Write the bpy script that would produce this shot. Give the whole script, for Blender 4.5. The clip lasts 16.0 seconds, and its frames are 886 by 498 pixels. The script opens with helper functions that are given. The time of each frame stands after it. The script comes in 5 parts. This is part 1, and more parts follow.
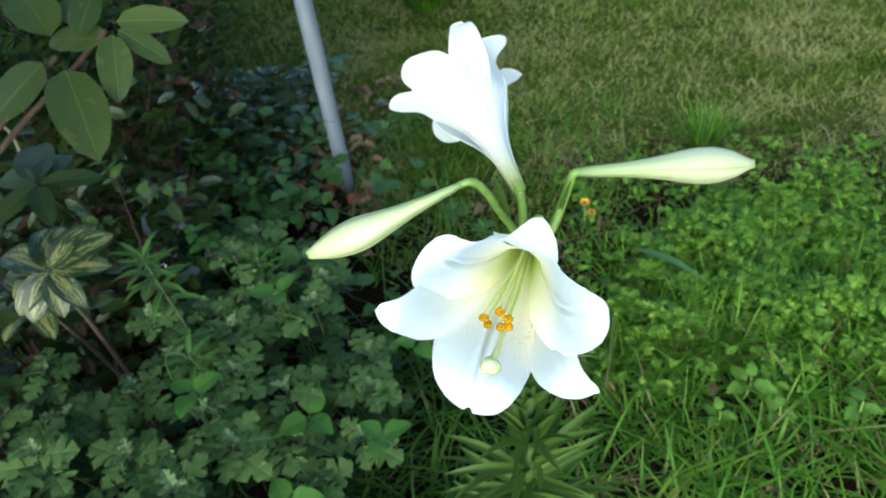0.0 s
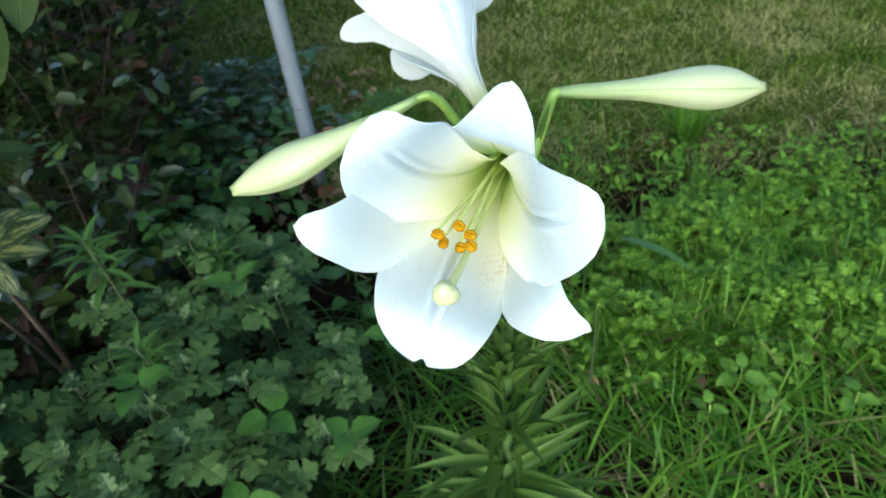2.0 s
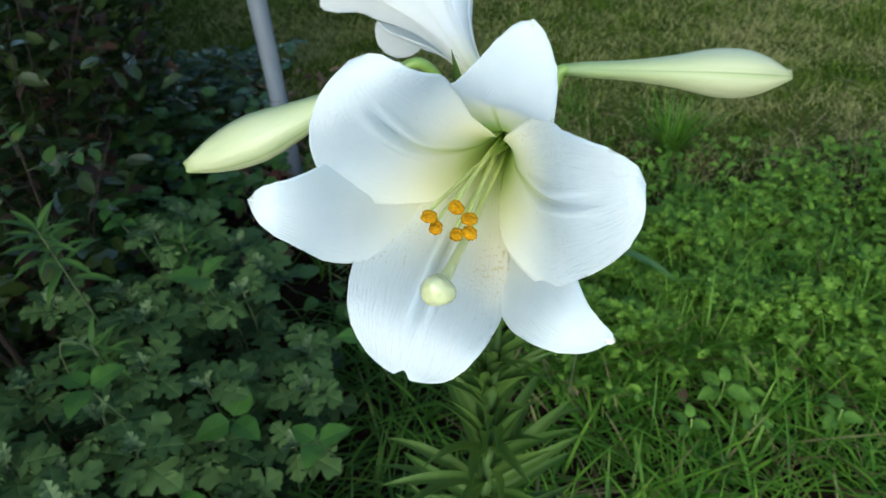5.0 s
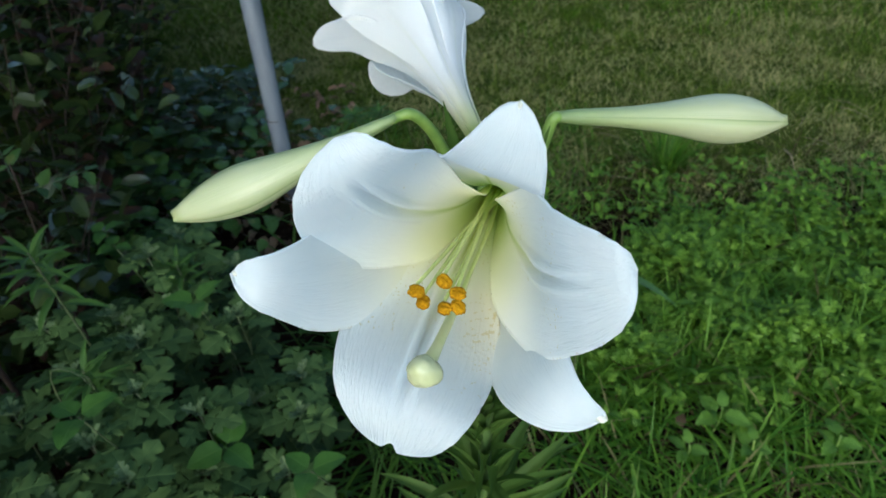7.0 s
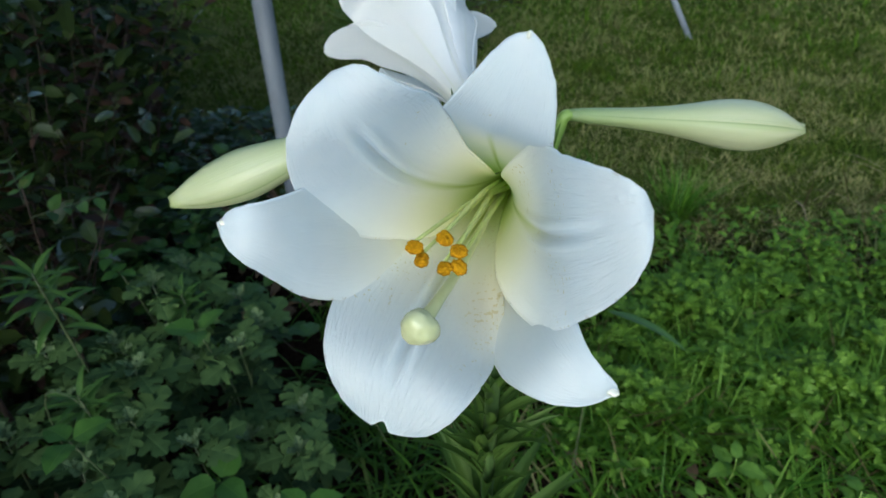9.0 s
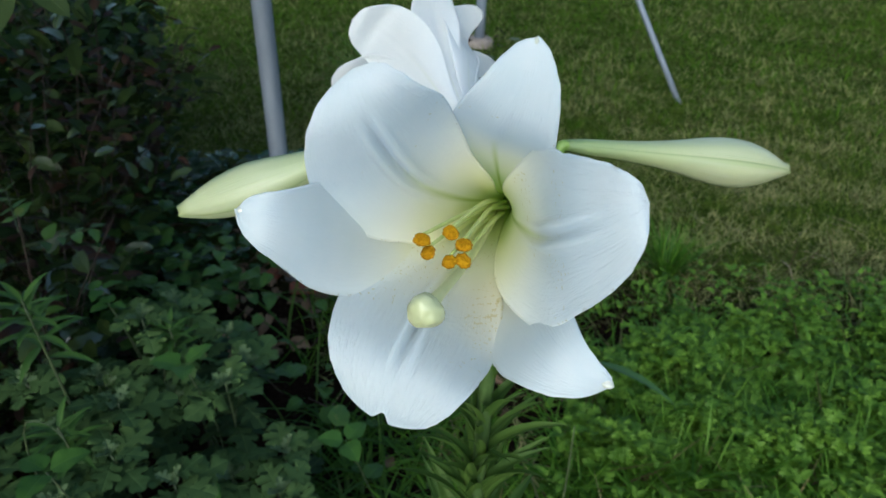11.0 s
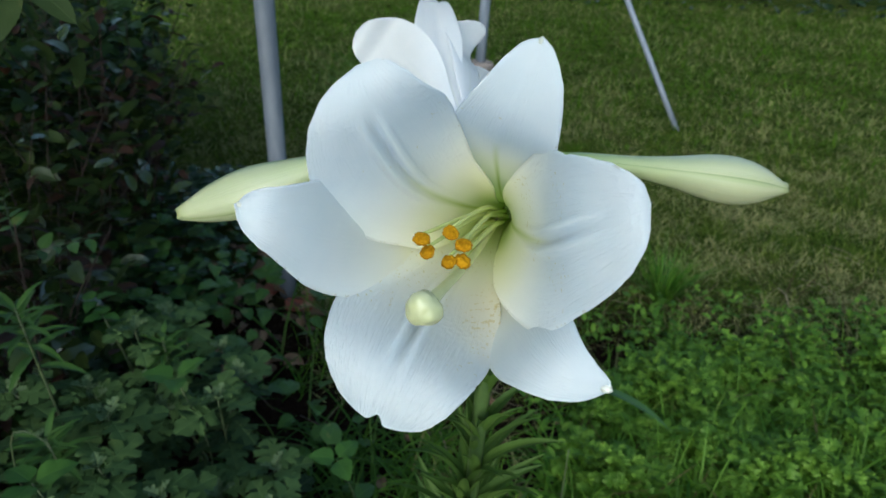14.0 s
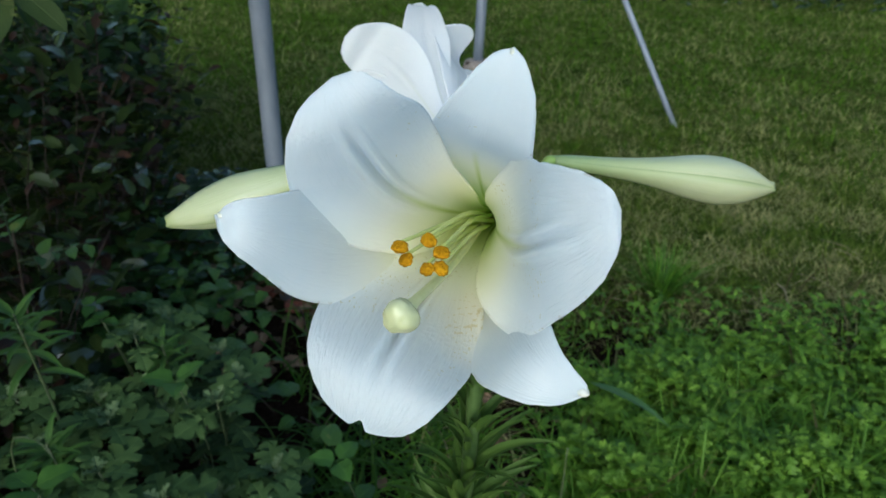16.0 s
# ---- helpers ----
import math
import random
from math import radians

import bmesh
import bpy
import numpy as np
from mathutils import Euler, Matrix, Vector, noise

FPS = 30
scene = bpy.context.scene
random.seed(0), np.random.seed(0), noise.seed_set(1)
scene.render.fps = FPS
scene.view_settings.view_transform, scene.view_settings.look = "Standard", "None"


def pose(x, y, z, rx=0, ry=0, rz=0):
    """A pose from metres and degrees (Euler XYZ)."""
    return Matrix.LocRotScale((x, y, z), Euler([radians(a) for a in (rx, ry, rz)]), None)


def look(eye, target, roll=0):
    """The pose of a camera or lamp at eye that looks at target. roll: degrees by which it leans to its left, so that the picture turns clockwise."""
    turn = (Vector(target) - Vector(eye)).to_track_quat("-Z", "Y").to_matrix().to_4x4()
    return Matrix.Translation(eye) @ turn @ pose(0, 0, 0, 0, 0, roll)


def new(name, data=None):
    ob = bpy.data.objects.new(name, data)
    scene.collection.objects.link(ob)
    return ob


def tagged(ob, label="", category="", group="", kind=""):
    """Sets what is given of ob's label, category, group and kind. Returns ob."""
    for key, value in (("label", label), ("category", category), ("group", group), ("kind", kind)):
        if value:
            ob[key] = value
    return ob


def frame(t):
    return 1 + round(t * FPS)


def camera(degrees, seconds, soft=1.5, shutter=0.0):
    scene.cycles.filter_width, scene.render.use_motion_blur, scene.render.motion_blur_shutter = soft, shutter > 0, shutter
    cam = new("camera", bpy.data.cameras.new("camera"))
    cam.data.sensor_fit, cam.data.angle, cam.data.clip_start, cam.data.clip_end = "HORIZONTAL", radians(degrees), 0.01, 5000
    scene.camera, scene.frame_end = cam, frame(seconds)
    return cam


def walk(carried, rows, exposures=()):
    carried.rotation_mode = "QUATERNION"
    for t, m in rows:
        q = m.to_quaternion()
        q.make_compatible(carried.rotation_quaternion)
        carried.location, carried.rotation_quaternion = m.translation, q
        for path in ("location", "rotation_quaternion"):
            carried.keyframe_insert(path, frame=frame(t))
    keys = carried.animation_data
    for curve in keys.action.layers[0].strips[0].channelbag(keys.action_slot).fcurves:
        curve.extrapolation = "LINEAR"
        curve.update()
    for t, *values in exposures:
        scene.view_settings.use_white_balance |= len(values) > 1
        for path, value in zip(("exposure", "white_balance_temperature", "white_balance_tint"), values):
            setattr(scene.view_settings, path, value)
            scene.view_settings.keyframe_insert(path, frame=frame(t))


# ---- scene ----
cam = camera(68.7, 16.0, soft=1.6)
cam.data.dof.use_dof = True
cam.data.dof.focus_distance = 0.235
cam.data.dof.aperture_fstop = 25.0

PATH = [
    (0, (0.047, 0.036, 1.133), (-0.11, 1.489, -0.233), -7.1),
    (0.5, (0.054, 0.039, 1.135), (-0.109, 1.489, -0.234), -7.2),
    (1, (0.043, 0.028, 1.118), (-0.103, 1.496, -0.233), -6.3),
    (1.5, (0.052, 0.07, 1.094), (-0.076, 1.516, -0.283), -5.6),
    (2, (0.054, 0.066, 1.04), (-0.043, 1.539, -0.309), -5.9),
    (2.5, (0.036, 0.093, 1.024), (-0.035, 1.523, -0.373), -4.7),
    (3, (0.043, 0.118, 1.017), (-0.016, 1.522, -0.405), -4.5),
    (3.5, (0.044, 0.098, 1.0), (0.005, 1.525, -0.4), -3.6),
    (4, (0.035, 0.105, 1.003), (0.013, 1.535, -0.395), -2.1),
    (4.5, (0.044, 0.098, 1.0), (0.018, 1.556, -0.368), -2.2),
    (7, (0.05, 0.117, 1.012), (0.033, 1.627, -0.3), -1.8),
    (7.5, (0.055, 0.112, 1.002), (0.027, 1.635, -0.294), -2.2),
    (8, (0.054, 0.111, 0.991), (0.023, 1.657, -0.277), -1.5),
    (8.5, (0.052, 0.118, 0.989), (0.014, 1.695, -0.241), -1.4),
    (9, (0.052, 0.109, 0.981), (0.009, 1.718, -0.206), -0.8),
    (11.5, (0.045, 0.087, 0.969), (0.037, 1.807, -0.051), 2.2),
    (12, (0.043, 0.083, 0.966), (0.035, 1.819, -0.028), 2.5),
    (12.5, (0.044, 0.088, 0.967), (0.035, 1.827, -0.022), 2.8),
    (13, (0.049, 0.084, 0.964), (0.04, 1.827, -0.018), 3.0),
    (13.5, (0.047, 0.083, 0.963), (0.041, 1.824, -0.021), 3.2),
    (14, (0.047, 0.088, 0.965), (0.04, 1.824, -0.027), 3.2),
    (14.5, (0.051, 0.082, 0.963), (0.041, 1.821, -0.025), 2.9),
    (15, (0.048, 0.086, 0.965), (0.046, 1.823, -0.026), 3.0),
    (15.5, (0.056, 0.083, 0.966), (0.047, 1.822, -0.021), 2.6),
    (16, (0.054, 0.087, 0.969), (0.044, 1.822, -0.026), 2.4),
]
EXPOSURES = [(0, 1.44, 5470, -1), (1.5, 1.46, 5470, -1), (2.3, 1.19, 5430, 0), (3.2, 0.86, 5410, 1), (4.5, 0.92, 5400, 2), (7, 0.67, 5370, 4), (9, 0.50, 5340, 4), (16, 0.50, 5340, 4)]
walk(cam, [(t, look(eye, target, roll)) for t, eye, target, roll in PATH], EXPOSURES)

# ---- light ----
world = bpy.data.worlds.new("overcast_sky")
scene.world = world
world.use_nodes = True
sky = world.node_tree.nodes.new("ShaderNodeTexSky")
sky.sky_type = "NISHITA"
sky.sun_disc = False
sky.sun_elevation = radians(24)
sky.sun_rotation = radians(195)
sky.air_density, sky.dust_density = 1.3, 4.0
backdrop = world.node_tree.nodes["Background"]
world.node_tree.links.new(sky.outputs[0], backdrop.inputs[0])
backdrop.inputs[1].default_value = 0.135
sun = new("sun", bpy.data.lights.new("sun", "SUN"))
sun.data.energy, sun.data.angle, sun.data.color = 2.1, radians(70), (1.0, 0.975, 0.94)
sun.matrix_world = look((-1.3, -5.0, 2.3), (0, 0, 0))

GROUND = -0.15
UP = Vector((0, 0, 1))


# ---- materials ----
def shade(name):
    m = bpy.data.materials.new(name)
    m.use_nodes = True
    return m, m.node_tree.nodes, m.node_tree.links, m.node_tree.nodes["Principled BSDF"]


def node(nodes, kind, **values):
    n = nodes.new(kind)
    for key, value in values.items():
        n.inputs[key.replace("_", " ")].default_value = value
    return n


def ramp(nodes, links, source, stops):
    n = nodes.new("ShaderNodeValToRGB")
    while len(n.color_ramp.elements) < len(stops):
        n.color_ramp.elements.new(0.5)
    for e, (at, c) in zip(n.color_ramp.elements, stops):
        e.position, e.color = at, (*c, 1)
    links.new(source, n.inputs[0])
    return n.outputs[0]


def blend(nodes, links, factor, a, b, how="MIX"):
    n = nodes.new("ShaderNodeMix")
    n.data_type, n.blend_type = "RGBA", how
    for slot, value in ((0, factor), (6, a), (7, b)):
        if isinstance(value, (int, float)):
            n.inputs[slot].default_value = value
        elif isinstance(value, tuple):
            n.inputs[slot].default_value = (*value, 1)
        else:
            links.new(value, n.inputs[slot])
    return n.outputs[2]


def maths(nodes, links, op, a, b=0.0, c=0.0):
    n = nodes.new("ShaderNodeMath")
    n.operation = op
    for slot, value in enumerate((a, b, c)):
        if isinstance(value, (int, float)):
            n.inputs[slot].default_value = value
        else:
            links.new(value, n.inputs[slot])
    return n.outputs[0]


def noise_at(nodes, links, vector, scale, detail=3.0, rough=0.55):
    n = node(nodes, "ShaderNodeTexNoise", Scale=scale, Detail=detail, Roughness=rough)
    links.new(vector, n.inputs["Vector"])
    return n.outputs[0]


def bumped(nodes, links, bsdf, height, strength, distance):
    n = node(nodes, "ShaderNodeBump", Strength=strength, Distance=distance)
    links.new(height, n.inputs["Height"])
    links.new(n.outputs[0], bsdf.inputs["Normal"])
    return n.outputs[0]


def thin(nodes, links, bsdf, colour, share, normal=None):
    """Lets light through a leaf or petal."""
    t = nodes.new("ShaderNodeBsdfTranslucent")
    links.new(colour, t.inputs[0])
    if normal:
        links.new(normal, t.inputs["Normal"])
    mix = nodes.new("ShaderNodeMixShader")
    mix.inputs[0].default_value = share
    links.new(bsdf.outputs[0], mix.inputs[1])
    links.new(t.outputs[0], mix.inputs[2])
    links.new(mix.outputs[0], nodes["Material Output"].inputs[0])


FOLIAGE = (0.415, 0.490, 0.295)


def leaf_material(name, dark, light, rough=0.5, through_share=0.25, veins=7.0, rib=(0.3, 0.42, 0.16), rib_share=0.5, island=False, spot=0.0, gloss=0.25, uneven=0.0):
    dark, light, rib = (tuple(c * f for c, f in zip(tone, FOLIAGE)) for tone in (dark, light, rib))
    m, nodes, links, bsdf = shade(name)
    place = nodes.new("ShaderNodeNewGeometry")
    uv = nodes.new("ShaderNodeAttribute")
    uv.attribute_name = "along"
    parts = nodes.new("ShaderNodeSeparateXYZ")
    links.new(uv.outputs["Vector"], parts.inputs[0])
    own = place.outputs["Random Per Island"] if island else nodes.new("ShaderNodeObjectInfo").outputs["Random"]
    mottle = noise_at(nodes, links, place.outputs["Position"], 90.0, 4.0)
    f = maths(nodes, links, "MULTIPLY_ADD", own, 0.75, maths(nodes, links, "MULTIPLY", mottle, 0.35))
    colour = ramp(nodes, links, f, ((0.1, dark), (0.95, light)))
    side = maths(nodes, links, "ABSOLUTE", parts.outputs[1])
    line = maths(nodes, links, "SUBTRACT", 1.0, maths(nodes, links, "SMOOTH_MIN", maths(nodes, links, "MULTIPLY", side, 9.0), 1.0, 0.2))
    rise = maths(nodes, links, "MULTIPLY_ADD", side, -0.45, parts.outputs[0])
    wave = maths(nodes, links, "FRACT", maths(nodes, links, "MULTIPLY", rise, veins))
    vein = maths(nodes, links, "MULTIPLY", maths(nodes, links, "LESS_THAN", wave, 0.10), 0.35)
    both = maths(nodes, links, "MAXIMUM", maths(nodes, links, "MAXIMUM", line, 0.0), vein)
    colour = blend(nodes, links, maths(nodes, links, "MULTIPLY", both, rib_share), colour, rib)
    if spot > 0:
        patch = noise_at(nodes, links, place.outputs["Position"], 45.0, 2.0)
        colour = blend(nodes, links, maths(nodes, links, "MULTIPLY", maths(nodes, links, "GREATER_THAN", patch, 0.64), spot), colour, (0.30, 0.24, 0.08))
    links.new(colour, bsdf.inputs["Base Color"])
    bsdf.inputs["Roughness"].default_value = rough
    if uneven:
        links.new(maths(nodes, links, "MULTIPLY_ADD", own, -uneven, rough + uneven * 0.9), bsdf.inputs["Roughness"])
    bsdf.inputs["Specular IOR Level"].default_value = gloss
    if uneven:
        links.new(maths(nodes, links, "MAXIMUM", maths(nodes, links, "MULTIPLY_ADD", own, 4.0, -2.6), gloss), bsdf.inputs["Specular IOR Level"])
    height = maths(nodes, links, "MULTIPLY_ADD", both, -0.6, maths(nodes, links, "MULTIPLY", mottle, 0.5))
    normal = bumped(nodes, links, bsdf, height, 0.35, 0.002)
    thin(nodes, links, bsdf, colour, through_share, normal)
    return m


def blade_material(name, dark, light, dry, dry_share, patch_scale=1.2, dry_from=0.55, rough=0.5, gloss=0.18, single=0.5, own_share=0.45, patch_gain=1.6):
    dark, light, dry = (tuple(c * f for c, f in zip(tone, FOLIAGE)) for tone in (dark, light, dry))
    m, nodes, links, bsdf = shade(name)
    place = nodes.new("ShaderNodeNewGeometry")
    uv = nodes.new("ShaderNodeAttribute")
    uv.attribute_name = "along"
    parts = nodes.new("ShaderNodeSeparateXYZ")
    links.new(uv.outputs["Vector"], parts.inputs[0])
    own = place.outputs["Random Per Island"]
    clump = noise_at(nodes, links, place.outputs["Position"], patch_scale * 2.3, 3.0, 0.65)
    tone = maths(nodes, links, "MULTIPLY_ADD", own, own_share, maths(nodes, links, "MULTIPLY_ADD", clump, 1.1, maths(nodes, links, "MULTIPLY_ADD", parts.outputs[0], 0.25, -0.23 - own_share / 2)))
    colour = ramp(nodes, links, tone, ((0.05, dark), (0.95, light)))
    patch = noise_at(nodes, links, place.outputs["Position"], patch_scale, 3.0, 0.6)
    odd = maths(nodes, links, "FRACT", maths(nodes, links, "MULTIPLY", own, 7.31))
    pick = maths(nodes, links, "MULTIPLY_ADD", patch, patch_gain, maths(nodes, links, "MULTIPLY_ADD", odd, single, 0.5 - patch_gain / 2 - single / 2))
    smooth = nodes.new("ShaderNodeMapRange")
    smooth.inputs["From Min"].default_value, smooth.inputs["From Max"].default_value = dry_from, dry_from + 0.3
    smooth.inputs["To Max"].default_value = dry_share
    links.new(pick, smooth.inputs["Value"])
    colour = blend(nodes, links, smooth.outputs[0], colour, dry)
    links.new(colour, bsdf.inputs["Base Color"])
    bsdf.inputs["Roughness"].default_value = rough
    bsdf.inputs["Specular IOR Level"].default_value = gloss
    thin(nodes, links, bsdf, colour, 0.35)
    return m


def petal_material(name, inside):
    """White waxy tepal: greenish yellow in the throat, cream below the limb lifted for bounced light, limb tinted blue
    for sky light, pebbled and creased skin, a few rusty pollen specks on the inside.
    """
    m, nodes, links, bsdf = shade(name)
    uv = nodes.new("ShaderNodeAttribute")
    uv.attribute_name = "along"
    parts = nodes.new("ShaderNodeSeparateXYZ")
    links.new(uv.outputs["Vector"], parts.inputs[0])
    s, v, dust = parts.outputs

    def sums(op, a, b=0.0, c=0.0):
        return maths(nodes, links, op, a, b, c)
    side = sums("ABSOLUTE", v)
    p = nodes.new("ShaderNodeNewGeometry").outputs["Position"]
    # the inside white carries a blue tint that stands for reflected sky
    white = ramp(nodes, links, noise_at(nodes, links, p, 60.0), ((0.3, (0.785, 0.86, 0.91)), (0.7, (0.835, 0.89, 0.93))) if inside else ((0.3, (0.87, 0.90, 0.915)), (0.7, (0.90, 0.92, 0.93))))
    if inside:
        # upper cream stops are brightened to stand for light bounced within the trumpet
        throat = ramp(nodes, links, s, ((0.0, (0.44, 0.55, 0.06)), (0.20, (0.62, 0.72, 0.14)), (0.34, (0.76, 0.83, 0.33)), (0.47, (0.91, 0.915, 0.66)), (0.64, (0.93, 0.925, 0.84)), (0.85, (0.91, 0.915, 0.89))))
    else:
        throat = ramp(nodes, links, s, ((0.0, (0.45, 0.56, 0.16)), (0.06, (0.74, 0.78, 0.50)), (0.16, (0.86, 0.87, 0.76)), (0.35, (0.88, 0.89, 0.87))))
    clear = nodes.new("ShaderNodeMapRange")
    clear.interpolation_type = "SMOOTHSTEP"
    clear.inputs["From Min"].default_value, clear.inputs["From Max"].default_value = (0.56, 0.88) if inside else (0.1, 0.4)
    links.new(s, clear.inputs["Value"])
    colour = blend(nodes, links, clear.outputs[0], throat, white)
    ribline = sums("MAXIMUM", sums("SUBTRACT", 1.0, sums("MULTIPLY", side, 9.0)), 0.0)
    fade = sums("MINIMUM", sums("MAXIMUM", sums("MULTIPLY_ADD", s, -3.2, 2.3), 0.0), 1.0)
    colour = blend(nodes, links, sums("MULTIPLY", sums("MULTIPLY", ribline, fade), 0.92 if inside else 0.12), colour, (0.50, 0.60, 0.10))
    if inside:
        speck = noise_at(nodes, links, p, 760.0, 2.0, 0.4)
        zone = noise_at(nodes, links, p, 38.0, 2.0)
        dirt = sums("MULTIPLY", sums("GREATER_THAN", speck, 0.67), sums("GREATER_THAN", zone, sums("MULTIPLY_ADD", dust, -0.17, 0.66)))
        dirt = sums("MULTIPLY", dirt, sums("LESS_THAN", s, 0.85))
        across = sums("MULTIPLY", sums("POWER", sums("ABSOLUTE", sums("SUBTRACT", v, 0.80)), 2.0), 4.0)
        down = sums("MULTIPLY", sums("POWER", sums("ABSOLUTE", sums("SUBTRACT", s, 0.66)), 2.0), 45.0)
        smear = sums("MAXIMUM", sums("SUBTRACT", sums("SUBTRACT", 1.0, across), down), 0.0)
        smear = sums("MULTIPLY", smear, sums("GREATER_THAN", dust, 0.95))
        fleck = sums("GREATER_THAN", noise_at(nodes, links, p, 560.0, 3.0), sums("MULTIPLY_ADD", smear, -0.13, 0.71))
        colour = blend(nodes, links, sums("MULTIPLY", sums("MULTIPLY", smear, fleck), 0.5), colour, (0.62, 0.52, 0.14))
        colour = blend(nodes, links, sums("MULTIPLY", smear, 0.25), colour, (0.80, 0.70, 0.42))
        colour = blend(nodes, links, sums("MULTIPLY", dirt, 0.42), colour, (0.58, 0.50, 0.14))
        worn = sums("MULTIPLY", sums("GREATER_THAN", side, 0.965), sums("GREATER_THAN", noise_at(nodes, links, p, 300.0, 2.0), 0.66))
        colour = blend(nodes, links, sums("MULTIPLY", worn, 0.30), colour, (0.36, 0.30, 0.16))
    links.new(colour, bsdf.inputs["Base Color"])
    bsdf.inputs["Roughness"].default_value = 0.36
    bsdf.inputs["Specular IOR Level"].default_value = 0.3
    bsdf.inputs["Sheen Weight"].default_value = 0.1
    squeeze = nodes.new("ShaderNodeCombineXYZ")
    links.new(sums("MULTIPLY", s, 20.0), squeeze.inputs[0])
    links.new(sums("MULTIPLY", v, 26.0), squeeze.inputs[1])
    links.new(sums("MULTIPLY", dust, 9.0), squeeze.inputs[2])
    crease = noise_at(nodes, links, squeeze.outputs[0], 1.0, 3.0, 0.6)
    pebble = nodes.new("ShaderNodeTexVoronoi")
    pebble.feature = "SMOOTH_F1"
    pebble.inputs["Scale"].default_value = 620.0
    links.new(p, pebble.inputs["Vector"])
    where = nodes.new("ShaderNodeMapRange")
    where.inputs["From Min"].default_value, where.inputs["From Max"].default_value = 0.50, 0.66
    links.new(noise_at(nodes, links, p, 48.0, 1.0), where.inputs["Value"])
    ease = sums("MAXIMUM", sums("MULTIPLY_ADD", s, 2.6, -1.35), 0.04)
    dents = sums("MULTIPLY", sums("MULTIPLY", pebble.outputs["Distance"], sums("MULTIPLY", where.outputs[0], sums("MINIMUM", sums("MULTIPLY", dust, 6.0), 1.0))), 0.9)
    height = sums("MULTIPLY", sums("ADD", dents, sums("MULTIPLY", crease, sums("MULTIPLY_ADD", dust, 1.3, 0.4))), ease)
    normal = bumped(nodes, links, bsdf, height, 0.5, 0.0012)
    thin(nodes, links, bsdf, colour, 0.66, normal)
    return m


def plain_material(name, dark, light, scale=120.0, rough=0.5, metal=0.0, relief=0.3, depth=0.001, stretch=(1, 1, 1), through_share=0.0):
    m, nodes, links, bsdf = shade(name)
    place = nodes.new("ShaderNodeNewGeometry")
    mapping = nodes.new("ShaderNodeMapping")
    mapping.inputs["Scale"].default_value = stretch
    links.new(place.outputs["Position"], mapping.inputs["Vector"])
    fine = noise_at(nodes, links, mapping.outputs[0], scale, 4.0)
    coarse = noise_at(nodes, links, mapping.outputs[0], scale * 0.13, 2.0)
    f = maths(nodes, links, "MULTIPLY_ADD", fine, 0.6, maths(nodes, links, "MULTIPLY", coarse, 0.4))
    colour = ramp(nodes, links, f, ((0.33, dark), (0.67, light)))
    links.new(colour, bsdf.inputs["Base Color"])
    bsdf.inputs["Roughness"].default_value, bsdf.inputs["Metallic"].default_value = rough, metal
    normal = bumped(nodes, links, bsdf, fine, relief, depth)
    if through_share:
        thin(nodes, links, bsdf, colour, through_share, normal)
    return m


def bud_material(name, green=0.0):
    m, nodes, links, bsdf = shade(name)
    uv = nodes.new("ShaderNodeAttribute")
    uv.attribute_name = "along"
    parts = nodes.new("ShaderNodeSeparateXYZ")
    links.new(uv.outputs["Vector"], parts.inputs[0])
    s, v = parts.outputs[0], parts.outputs[1]
    base = ramp(nodes, links, s, ((0.0, (0.109, 0.172, 0.05)), (0.08, (0.211, 0.284, 0.115)), (0.25, (0.285, 0.34, 0.175)), (0.55, (0.375, 0.405, 0.28)), (0.93, (0.41, 0.43, 0.285)), (1.0, (0.30, 0.33, 0.16))))
    seam = maths(nodes, links, "ABSOLUTE", maths(nodes, links, "SUBTRACT", maths(nodes, links, "FRACT", maths(nodes, links, "MULTIPLY_ADD", v, 3.0, 0.5)), 0.5))
    line = maths(nodes, links, "MAXIMUM", maths(nodes, links, "MULTIPLY_ADD", seam, -8.0, 1.0), 0.0)
    colour = blend(nodes, links, maths(nodes, links, "MULTIPLY", line, 0.75), base, (0.219, 0.293, 0.118))
    if green:
        colour = blend(nodes, links, green, colour, (0.20, 0.29, 0.135))
    cleft = maths(nodes, links, "MAXIMUM", maths(nodes, links, "MULTIPLY_ADD", seam, -26.0, 1.0), 0.0)
    colour = blend(nodes, links, maths(nodes, links, "MULTIPLY", cleft, 0.75), colour, (0.0927, 0.138, 0.042))
    squeeze = nodes.new("ShaderNodeCombineXYZ")
    links.new(maths(nodes, links, "MULTIPLY", s, 3.0), squeeze.inputs[0])
    links.new(maths(nodes, links, "MULTIPLY", v, 60.0), squeeze.inputs[1])
    streak = noise_at(nodes, links, squeeze.outputs[0], 1.0, 3.0)
    colour = blend(nodes, links, maths(nodes, links, "MULTIPLY", streak, 0.55), colour, (0.235, 0.318, 0.135))
    links.new(colour, bsdf.inputs["Base Color"])
    bsdf.inputs["Roughness"].default_value = 0.4
    bsdf.inputs["Subsurface Weight"].default_value = 0.15
    bsdf.inputs["Subsurface Radius"].default_value = (0.006, 0.006, 0.003)
    bsdf.inputs["Subsurface Scale"].default_value = 1.0
    bumped(nodes, links, bsdf, streak, 0.3, 0.0008)
    return m


